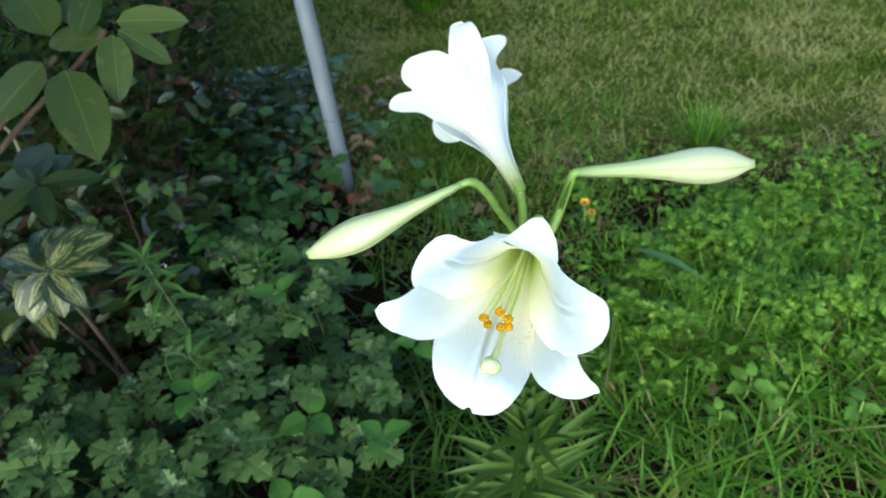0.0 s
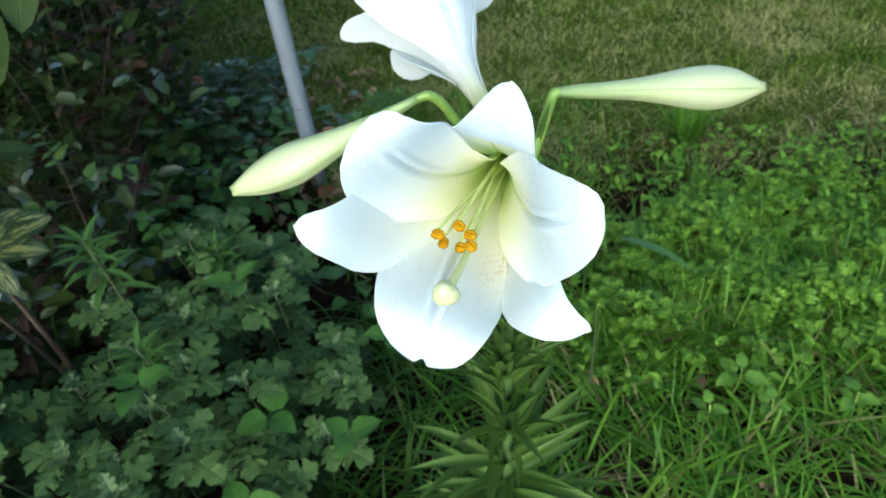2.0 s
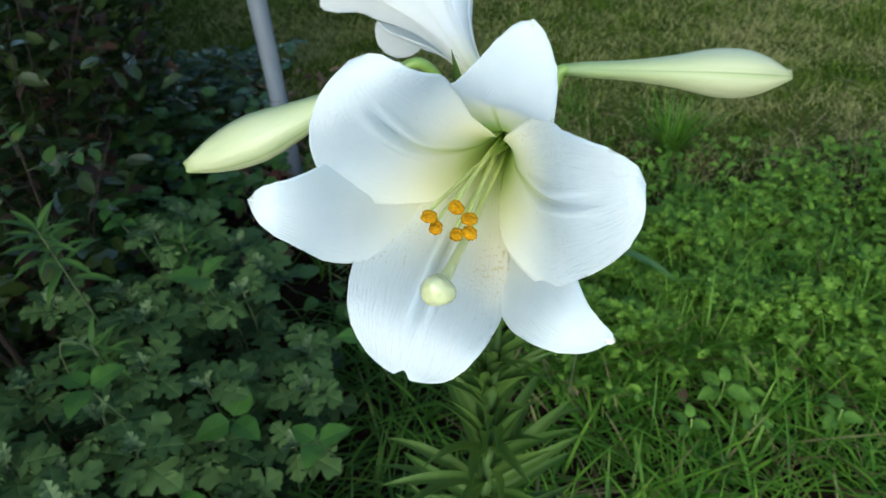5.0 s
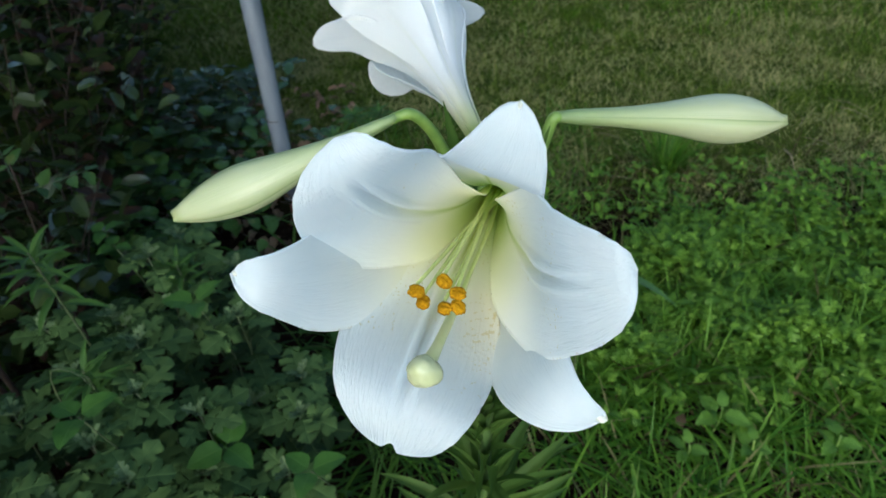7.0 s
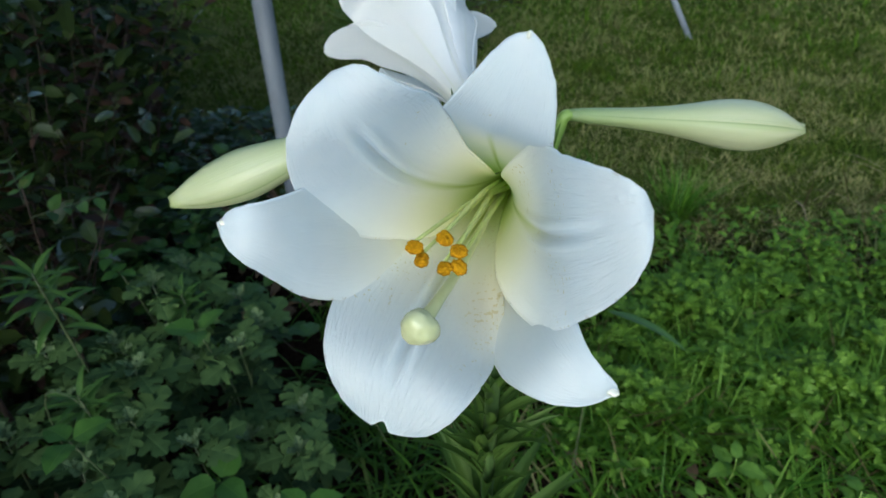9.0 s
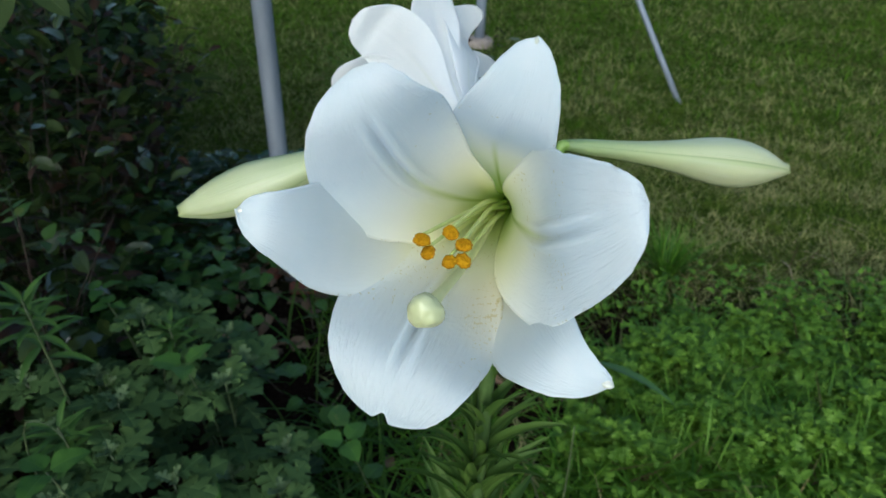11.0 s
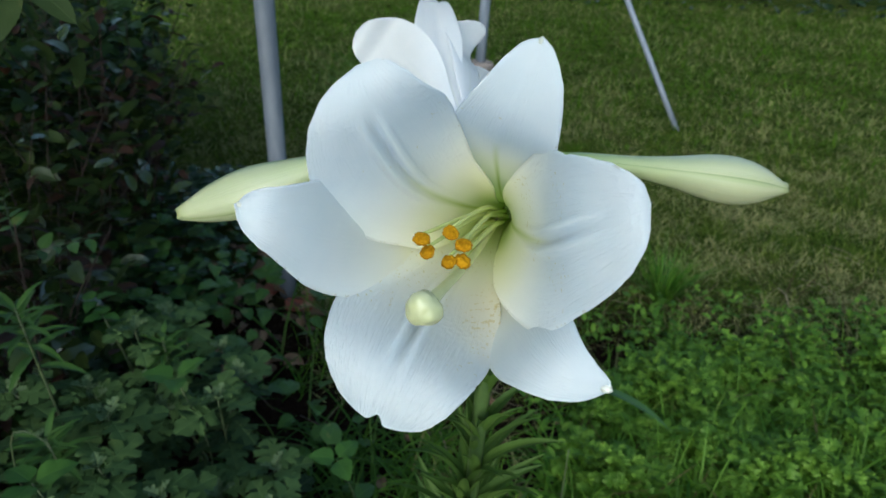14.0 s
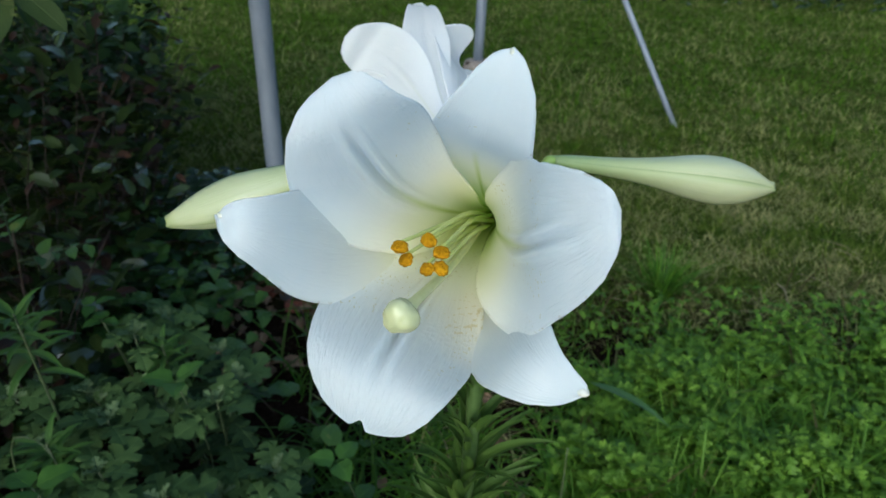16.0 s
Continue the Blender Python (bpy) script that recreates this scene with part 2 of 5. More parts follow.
def ground_material(name):
    m, nodes, links, bsdf = shade(name)
    place = nodes.new("ShaderNodeNewGeometry")
    p = place.outputs["Position"]
    fine, mid, coarse = noise_at(nodes, links, p, 70.0, 6.0, 0.7), noise_at(nodes, links, p, 9.0, 4.0), noise_at(nodes, links, p, 1.2, 3.0, 0.6)
    # brown soil tones lowered to hold the shadow between the plants as well
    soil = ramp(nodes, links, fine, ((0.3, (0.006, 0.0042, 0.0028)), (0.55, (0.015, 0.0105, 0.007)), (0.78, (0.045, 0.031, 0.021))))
    turf = ramp(nodes, links, mid, ((0.3, (0.0219, 0.038, 0.00731)), (0.5, (0.0439, 0.0629, 0.0117)), (0.72, (0.0804, 0.0849, 0.0264))))
    axes = nodes.new("ShaderNodeSeparateXYZ")
    links.new(p, axes.inputs[0])
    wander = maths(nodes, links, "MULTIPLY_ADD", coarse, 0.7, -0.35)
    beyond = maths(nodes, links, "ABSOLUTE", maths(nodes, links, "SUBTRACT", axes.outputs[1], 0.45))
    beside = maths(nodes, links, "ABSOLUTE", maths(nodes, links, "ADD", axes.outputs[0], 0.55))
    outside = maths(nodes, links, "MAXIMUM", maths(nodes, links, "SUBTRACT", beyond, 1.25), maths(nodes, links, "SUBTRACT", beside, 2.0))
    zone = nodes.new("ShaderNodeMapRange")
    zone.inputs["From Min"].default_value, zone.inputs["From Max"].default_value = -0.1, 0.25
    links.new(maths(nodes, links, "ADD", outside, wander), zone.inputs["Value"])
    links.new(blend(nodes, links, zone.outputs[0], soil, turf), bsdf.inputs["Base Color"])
    bsdf.inputs["Roughness"].default_value = 1.0
    bsdf.inputs["Specular IOR Level"].default_value = 0.0
    bumped(nodes, links, bsdf, maths(nodes, links, "MULTIPLY_ADD", mid, 2.0, fine), 0.8, 0.02)
    return m


M_petal_in = petal_material("white_petal_inside", True)
M_petal_out = petal_material("white_petal_outside", False)
M_nub = plain_material("white_petal_tip", (0.62, 0.66, 0.58), (0.74, 0.76, 0.70), 300, 0.5, relief=0.2, through_share=0.3)
M_bud = bud_material("pale_green_bud")
M_bud_green = bud_material("greener_slim_bud", 0.16)
M_weed_stem = plain_material("dull_weed_stem", (0.0274, 0.0456, 0.0164), (0.0639, 0.0867, 0.0319), 160, 0.6, relief=0.2)
M_stem = plain_material("green_stem", (0.114, 0.204, 0.0351), (0.216, 0.323, 0.0652), 160, 0.45, relief=0.2)
M_main_stem = plain_material("dark_green_stem", (0.02983, 0.05967, 0.01394), (0.05967, 0.1045, 0.02584), 160, 0.5, relief=0.2)
M_filament = plain_material("pale_green_filament", (0.41, 0.48, 0.12), (0.52, 0.57, 0.21), 200, 0.4, relief=0.1)
M_pollen = plain_material("orange_pollen", (0.1886, 0.0902, 0.00082), (0.4428, 0.2337, 0.00246), 900, 0.9, relief=1.0, depth=0.0008)
M_pollen.node_tree.nodes["Principled BSDF"].inputs["Specular IOR Level"].default_value = 0.03
M_style = plain_material("cream_green_style", (0.46, 0.50, 0.22), (0.56, 0.58, 0.30), 200, 0.4, relief=0.1)
M_stigma = plain_material("cream_stigma", (0.34, 0.38, 0.205), (0.42, 0.455, 0.28), 200, 0.22, relief=0.15)
M_lily_leaf = leaf_material("lily_leaf", (0.115, 0.205, 0.052), (0.185, 0.280, 0.078), 0.58, 0.42, 0.0, (0.17, 0.27, 0.10), 0.12)
M_strap = leaf_material("bluish_strap_leaf", (0.105, 0.20, 0.10), (0.15, 0.27, 0.14), 0.45, 0.25, 0.0, (0.2, 0.32, 0.17), 0.3)
# leaves low on the shoots: darker colour holds the shade under the rosettes
M_mum_low = leaf_material("lower_chrysanthemum_leaf", (0.02336, 0.05346, 0.02065), (0.06174, 0.1102, 0.04269), 0.75, 0.2, 5.0, (0.146, 0.199, 0.08), 0.4)
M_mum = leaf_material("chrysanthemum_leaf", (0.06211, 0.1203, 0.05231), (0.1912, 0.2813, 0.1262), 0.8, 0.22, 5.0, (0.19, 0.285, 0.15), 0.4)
M_mum_young = leaf_material("young_downy_leaf", (0.145, 0.215, 0.150), (0.265, 0.335, 0.250), 0.8, 0.22, 5.0, (0.292, 0.33, 0.194), 0.4)
M_creeper = leaf_material("glossy_creeper_leaf", (0.03938, 0.09, 0.04313), (0.1116, 0.1875, 0.09375), 0.20, 0.1, 6.0, (0.12, 0.18, 0.12), 0.35, gloss=0.4)
M_vine = leaf_material("vine_leaf", (0.05805, 0.1326, 0.03978), (0.1505, 0.2541, 0.07956), 0.42, 0.2, 6.0, (0.218, 0.338, 0.112), 0.4, spot=0.15)
M_bean = leaf_material("bean_leaf", (0.09, 0.20, 0.05), (0.15, 0.29, 0.08), 0.5, 0.3, 5.0, (0.2, 0.34, 0.12), 0.4)
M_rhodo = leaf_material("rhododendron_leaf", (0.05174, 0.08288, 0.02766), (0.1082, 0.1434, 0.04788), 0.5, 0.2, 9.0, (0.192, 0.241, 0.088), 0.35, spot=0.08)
# darker copy of the rhododendron leaf: shade is put into its colour
M_rhodo_shaded = leaf_material("shaded_rhododendron_leaf", (0.01846, 0.04111, 0.01418), (0.04111, 0.07201, 0.02509), 0.5, 0.12, 9.0, (0.101, 0.141, 0.0539), 0.5)
M_shrub = leaf_material("dark_glossy_leaf", (0.01877, 0.03205, 0.01336), (0.0802, 0.1123, 0.03737), 0.30, 0.1, 6.0, (0.0644, 0.0966, 0.0403), 0.4, gloss=0.05, uneven=0.5)
M_thicket = leaf_material("thicket_leaf", (0.01542, 0.0347, 0.01542), (0.05784, 0.1002, 0.03856), 0.5, 0.1, 6.0, (0.056, 0.084, 0.035), 0.4, gloss=0.06, island=True)
M_shrub_red = leaf_material("dark_reddish_leaf", (0.0266, 0.009884, 0.006072), (0.06457, 0.02275, 0.01216), 0.6, 0.1, 6.0, (0.0868, 0.0434, 0.026), 0.4)
M_lance = leaf_material("narrow_leaf", (0.066, 0.154, 0.044), (0.132, 0.242, 0.077), 0.5, 0.25, 0.0, (0.225, 0.35, 0.125), 0.4)
M_clover = leaf_material("parsley_like_leaf", (0.09178, 0.1976, 0.01696), (0.2845, 0.4447, 0.05935), 0.55, 0.3, 4.0, (0.24, 0.4, 0.1), 0.3, island=True)
M_weed = leaf_material("broad_weed_leaf", (0.13, 0.25, 0.04), (0.24, 0.40, 0.08), 0.5, 0.3, 5.0, (0.24, 0.36, 0.12), 0.4)
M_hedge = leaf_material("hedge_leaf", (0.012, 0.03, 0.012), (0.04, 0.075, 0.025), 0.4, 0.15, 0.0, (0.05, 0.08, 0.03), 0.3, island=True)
M_litter = leaf_material("dry_fallen_leaf", (0.08, 0.045, 0.04), (0.60, 0.34, 0.34), 0.8, 0.1, 5.0, (0.3, 0.2, 0.1), 0.4)
M_grass = blade_material("tall_grass", (0.04951, 0.1587, 0.01473), (0.297, 0.4853, 0.05894), (0.396, 0.352, 0.143), 0.6, 6.0, 0.72)
# bed grass: darker tones than the open grass, with shade put into the colour
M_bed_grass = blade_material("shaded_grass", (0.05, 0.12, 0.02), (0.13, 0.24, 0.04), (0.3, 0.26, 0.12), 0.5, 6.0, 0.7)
M_lawn = blade_material("lawn_grass", (0.07226, 0.1323, 0.02013), (0.2993, 0.3528, 0.07188), (0.836, 0.663, 0.5), 0.62, 3.0, 0.42, 0.85, 0.06, 1.1, 0.9, 3.2)
M_lawn_far = blade_material("distant_lawn_grass", (0.06031, 0.133, 0.01483), (0.2544, 0.375, 0.05462), (0.6169, 0.507, 0.3461), 0.65, 1.2, 0.52, 0.9, 0.03, 0.9)
M_dead = blade_material("dead_grass", (0.0992, 0.0682, 0.0434), (0.2604, 0.2046, 0.1364), (0.62, 0.52, 0.36), 0.8, 6.0, 0.5, 0.8, 0.05)
M_straw = plain_material("dry_straw", (0.146, 0.118, 0.0639), (0.274, 0.228, 0.137), 60, 0.8, relief=0.2)
M_dark_twig = plain_material("dark_brown_twig", (0.010, 0.007, 0.005), (0.032, 0.020, 0.014), 140, 0.9, relief=0.6)
M_twig = plain_material("brown_twig", (0.0201, 0.0137, 0.00913), (0.0639, 0.0411, 0.0274), 140, 0.85, relief=0.6)
M_galva = plain_material("weathered_galvanised_steel", (0.105, 0.128, 0.165), (0.185, 0.215, 0.26), 26, 0.6, 0.2, 0.25, 0.0008, (1, 1, 0.25))
M_brick = plain_material("red_brick", (0.0913, 0.0274, 0.0183), (0.219, 0.0684, 0.0411), 90, 0.9, relief=0.6, depth=0.002)
M_concrete = plain_material("old_concrete", (0.146, 0.118, 0.1), (0.274, 0.238, 0.201), 60, 0.9, relief=0.5, depth=0.003)
M_marigold = plain_material("orange_yellow_petal", (0.55, 0.24, 0.008), (0.75, 0.42, 0.02), 300, 0.6, relief=0.2, through_share=0.25)
M_ground = ground_material("soil_and_turf")


def variegated_material(name):
    m, nodes, links, bsdf = shade(name)
    uv = nodes.new("ShaderNodeAttribute")
    uv.attribute_name = "along"
    parts = nodes.new("ShaderNodeSeparateXYZ")
    links.new(uv.outputs["Vector"], parts.inputs[0])
    own = nodes.new("ShaderNodeObjectInfo").outputs["Random"]
    squeeze = nodes.new("ShaderNodeCombineXYZ")
    links.new(maths(nodes, links, "MULTIPLY", parts.outputs[0], 2.6), squeeze.inputs[0])
    links.new(maths(nodes, links, "MULTIPLY", parts.outputs[1], 4.5), squeeze.inputs[1])
    links.new(maths(nodes, links, "MULTIPLY", own, 20.0), squeeze.inputs[2])
    patch = noise_at(nodes, links, squeeze.outputs[0], 1.0, 3.0, 0.5)
    side = maths(nodes, links, "ABSOLUTE", parts.outputs[1])
    feather = maths(nodes, links, "FRACT", maths(nodes, links, "MULTIPLY", maths(nodes, links, "MULTIPLY_ADD", side, -0.30, parts.outputs[0]), 8.0))
    pick = maths(nodes, links, "MULTIPLY_ADD", side, -0.22, maths(nodes, links, "MULTIPLY_ADD", feather, 0.09, patch))
    colour = ramp(nodes, links, pick, ((0.40, (0.0159, 0.0338, 0.0119)), (0.46, (0.0447, 0.0696, 0.0219)), (0.53, (0.17, 0.179, 0.0647))))
    links.new(colour, bsdf.inputs["Base Color"])
    bsdf.inputs["Roughness"].default_value = 0.4
    thin(nodes, links, bsdf, colour, 0.15)
    return m


M_variegated = variegated_material("cream_variegated_leaf")


# ---- mesh helpers ----
def shaped(name, verts, faces, material, along=None, smooth=True):
    me = bpy.data.meshes.new(name)
    me.from_pydata([tuple(v) for v in verts], [], faces)
    if along is not None:
        layer = me.attributes.new("along", "FLOAT_VECTOR", "POINT")
        layer.data.foreach_set("vector", np.asarray(along, dtype=np.float32).ravel())
    me.materials.append(material)
    if smooth:
        me.polygons.foreach_set("use_smooth", [True] * len(me.polygons))
    me.update()
    return me


def part(name, data, parent, m=None, label=""):
    ob = new(name, data)
    ob.parent = parent
    if m is not None:
        ob.matrix_basis = m
    if label:
        tagged(ob, label)
    return ob


def thing(name, x, y, z, label, category, group="", kind=""):
    ob = new(name)
    ob.empty_display_size = 0.05
    ob.location = (x, y, z)
    return tagged(ob, label, category, group, kind)


def curve_points(control, count):
    """Smooth points through a few control points (Catmull-Rom)."""
    c = [Vector(p) for p in control]
    c = [c[0] * 2 - c[1]] + c + [c[-1] * 2 - c[-2]]
    out = []
    spans = len(c) - 3
    for i in range(count):
        f = i / (count - 1) * spans
        k = min(int(f), spans - 1)
        t = f - k
        a, b, d, e = c[k:k + 4]
        out.append(0.5 * ((2 * b) + (d - a) * t + (2 * a - 5 * b + 4 * d - e) * t * t + (3 * b - a - 3 * d + e) * t ** 3))
    return out


def tube(name, control, radii, material, rings=14, sides=9, squash=None, caps=True, facing=None):
    """A round stem along control points; radii run evenly along it."""
    pts = curve_points(control, rings)
    verts, faces, along = [], [], []
    side = None
    for i, p in enumerate(pts):
        t = (pts[min(i + 1, rings - 1)] - pts[max(i - 1, 0)]).normalized()
        if side is None:
            side = (Vector(facing) - t * Vector(facing).dot(t)).normalized() if facing else t.orthogonal().normalized()
        side = (side - t * side.dot(t)).normalized()
        other = t.cross(side)
        s = i / (rings - 1)
        r = float(np.interp(s, np.linspace(0, 1, len(radii)), radii))
        for j in range(sides):
            a = 2 * math.pi * j / sides
            k = squash(a, s) if squash else 1.0
            verts.append(p + (side * math.cos(a) + other * math.sin(a)) * r * k)
            along.append((s, j / sides, 0))
    for i in range(rings - 1):
        for j in range(sides):
            k = (j + 1) % sides
            faces.append((i * sides + j, i * sides + k, (i + 1) * sides + k, (i + 1) * sides + j))
    if caps:
        faces.append(tuple(range(sides))[::-1])
        faces.append(tuple((rings - 1) * sides + j for j in range(sides)))
    return shaped(name, verts, faces, material, along)


def eased(table, s):
    """Smooth reading of a table of (s, value)."""
    for (a, va), (b, vb) in zip(table, table[1:]):
        if s <= b:
            t = (s - a) / (b - a)
            return va + (vb - va) * t
    return table[-1][1]


LOBES = ((0, 0.04), (0.10, 0.10), (0.15, 0.45), (0.20, 0.80), (0.24, 0.70), (0.29, 0.92), (0.35, 0.66), (0.40, 0.36), (0.45, 0.38), (0.50, 0.84), (0.54, 0.76), (0.60, 1.0), (0.66, 0.76), (0.70, 0.44),
         (0.75, 0.40), (0.80, 0.66), (0.84, 0.54), (0.89, 0.58), (0.94, 0.34), (1.0, 0.03))


# half outline of a chrysanthemum leaf: along the midrib, out from it
LOBED = ((0.0, 0.03), (0.10, 0.07), (0.16, 0.20), (0.14, 0.34), (0.20, 0.40), (0.26, 0.36), (0.31, 0.38), (0.35, 0.30), (0.34, 0.19), (0.41, 0.22), (0.45, 0.38), (0.51, 0.47), (0.57, 0.43), (0.62, 0.46),
         (0.67, 0.38), (0.65, 0.25), (0.63, 0.17), (0.72, 0.20), (0.79, 0.30), (0.85, 0.25), (0.91, 0.24), (0.94, 0.14), (1.0, 0.09), (1.03, 0.0))


def lobed_leaf(name, length, width, material, fold, droop, stalk, wavy, seed):
    """A deeply lobed, toothed leaf along +x, its lobes cupped and rippled."""
    rng = random.Random(seed)
    verts, faces, along = [], [], []
    for side in (-1, 1):
        first = len(verts)
        for i, (x, y) in enumerate(LOBED):
            y *= 1 + rng.uniform(-0.14, 0.14)
            x += rng.uniform(-0.015, 0.015) if 0 < i < len(LOBED) - 1 else 0
            foot = max(0.0, x - 0.55 * y)
            for f in (0.0, 0.4, 0.75, 1.0):
                px, py = foot + (x - foot) * f, y * f
                rise = fold * py * width - droop * length * px * px * 0.55 - 0.9 * length * py * py * droop + wavy * 0.05 * length * math.sin(px * 19 + side * 1.3 + seed) * py * 2
                verts.append((stalk + px * length, side * py * width, rise))
                along.append((px, side * min(1.0, py * 2.1), 0))
        for i in range(len(LOBED) - 1):
            for j in range(3):
                a = first + i * 4 + j
                faces.append((a, a + 4, a + 5, a + 1) if side > 0 else (a, a + 1, a + 5, a + 4))
    if stalk:
        k = len(verts)
        verts += [(0, -0.0009, 0), (0, 0.0009, 0), (stalk + 0.05 * length, 0.0011, 0.0003), (stalk + 0.05 * length, -0.0011, 0.0003)]
        along += [(0, 0, 0)] * 4
        faces.append((k, k + 3, k + 2, k + 1))
    return shaped(name, verts, faces, material, along)


def leaf_mesh(name, length, width, material, profile="ovate", segs=8, fold=0.25, droop=0.3, stalk=0.0, wavy=0.0, seed=0):
    """A leaf that grows along +x from its foot, with a folded midrib, arching down."""
    rng = random.Random(seed)
    verts, faces, along = [], [], []
    n = segs * 5 if profile == "lobed" else segs
    x, z, a = stalk, 0.0, 0.18
    for i in range(n + 1):
        s = i / n
        if profile == "lance":
            w = math.sin(math.pi * min(1, s ** 0.75)) ** 0.9
        elif profile == "oblong":
            w = math.sin(math.pi * s ** 0.85) ** 0.55
        elif profile == "lobed":
            w = eased(LOBES, s)
        else:
            w = math.sin(math.pi * s ** 0.62) ** 0.8
        w = max(w, 0.02) * width / 2
        ripple = wavy * math.sin(s * 17 + seed)
        push = 0.19 * length * (w * 2 / width) if profile == "lobed" else 0.0
        c = Vector((x, 0, z))
        tilt = Vector((-math.sin(a), 0, math.cos(a)))
        ahead = Vector((math.cos(a), 0, math.sin(a)))
        for v in (-1, -0.5, 0, 0.5, 1):
            lift = abs(v) * fold * w + ripple * abs(v) * (1 if v > 0 else -0.7) * w
            verts.append(c + Vector((0, v * w * math.cos(fold), 0)) + tilt * lift + ahead * push * abs(v))
            along.append((s, v, 0))
        a -= droop * 2 / n * (0.4 + 1.2 * s) * (1 + rng.uniform(-0.15, 0.15))
        x += math.cos(a) * length / n
        z += math.sin(a) * length / n
    for i in range(n):
        for j in range(4):
            faces.append((i * 5 + j, (i + 1) * 5 + j, (i + 1) * 5 + j + 1, i * 5 + j + 1))
    if stalk:
        k = len(verts)
        for d in (-1, 1):
            verts.append(Vector((0, d * 0.0009, 0)))
            along.append((0, 0, 0))
        faces.append((k, 0 + 1, 0 + 3, k + 1))
    return shaped(name, verts, faces, material, along)


def toward(foot, tip, length, roll=0.0, facing=None):
    """The pose and size of a leaf (grown along +x) from foot to tip."""
    d = Vector(tip) - Vector(foot)
    if facing is None:
        turn = d.to_track_quat("X", "Z").to_matrix().to_4x4()
    else:
        x = d.normalized()
        z = (Vector(facing) - x * x.dot(Vector(facing))).normalized()
        turn = Matrix((x, z.cross(x), z)).transposed().to_4x4()
    k = d.length / length
    return Matrix.Translation(foot) @ turn @ Matrix.Rotation(roll, 4, "X") @ Matrix.Diagonal((k, k, k, 1))


def leaf_pose(at, heading, pitch, size, roll=0.0):
    return Matrix.Translation(at) @ Matrix.Rotation(heading, 4, "Z") @ Matrix.Rotation(-pitch, 4, "Y") @ Matrix.Rotation(roll, 4, "X") @ Matrix.Diagonal((size, size, size, 1))


def blades(name, spots, lengths, widths, headings, leans, curls, segs, material, fold=0.0):
    """Many grass blades in one mesh, each a tapering, arching strip."""
    n = len(spots)
    cols = 2
    v = np.zeros((n, segs + 1, cols, 3), dtype=np.float32)
    uv = np.zeros((n, segs + 1, cols, 3), dtype=np.float32)
    hx, hy = np.cos(headings), np.sin(headings)
    out, up = np.zeros(n), np.zeros(n)
    for i in range(segs + 1):
        s = i / segs
        w = widths * (1 - s ** 2.2) * (0.75 + 0.25 * min(1, s * 4)) / 2 + 0.0002
        for j, d in enumerate((-1, 1)):
            v[:, i, j, 0] = spots[:, 0] + hx * out - hy * w * d
            v[:, i, j, 1] = spots[:, 1] + hy * out + hx * w * d
            v[:, i, j, 2] = spots[:, 2] + up
            uv[:, i, j, 0], uv[:, i, j, 1] = s, d
        ang = leans + curls * (i + 0.5) / segs
        out = out + np.sin(ang) * lengths / segs
        up = up + np.cos(ang) * lengths / segs
    per = (segs + 1) * cols
    quad = np.array([[i * 2, i * 2 + 1, i * 2 + 3, i * 2 + 2] for i in range(segs)], dtype=np.int32)
    idx = (np.arange(n, dtype=np.int32)[:, None, None] * per + quad[None]).reshape(-1)
    return bulk(name, v.reshape(-1, 3), idx, 4, uv.reshape(-1, 3), material)


def bulk(name, verts, idx, corners, along, material):
    me = bpy.data.meshes.new(name)
    count = len(idx) // corners
    me.vertices.add(len(verts))
    me.vertices.foreach_set("co", np.ascontiguousarray(verts, dtype=np.float32).ravel())
    me.loops.add(len(idx))
    me.loops.foreach_set("vertex_index", np.ascontiguousarray(idx, dtype=np.int32))
    me.polygons.add(count)
    me.polygons.foreach_set("loop_start", np.arange(count, dtype=np.int32) * corners)
    me.polygons.foreach_set("use_smooth", np.ones(count, dtype=bool))
    layer = me.attributes.new("along", "FLOAT_VECTOR", "POINT")
    layer.data.foreach_set("vector", np.ascontiguousarray(along, dtype=np.float32).ravel())
    me.materials.append(material)
    me.update(calc_edges=True)
    me.validate()
    return me


def scattered(name, source, poses, material):
    """One mesh that holds a small leaf at each of many poses."""
    n = len(source.vertices)
    co = np.zeros(n * 3, dtype=np.float32)
    source.vertices.foreach_get("co", co)
    co = np.c_[co.reshape(-1, 3), np.ones(n)]
    uv = np.zeros(n * 3, dtype=np.float32)
    source.attributes["along"].data.foreach_get("vector", uv)
    quads = np.array([p.vertices[:] for p in source.polygons if len(p.vertices) == 4], dtype=np.int32)
    mats = np.array([np.array(m) for m in poses], dtype=np.float32)
    verts = np.einsum("kij,nj->kni", mats, co)[:, :, :3].reshape(-1, 3)
    idx = (np.arange(len(poses), dtype=np.int32)[:, None, None] * n + quads[None]).reshape(-1)
    return bulk(name, verts, idx, 4, np.tile(uv.reshape(-1, 3), (len(poses), 1)), material)


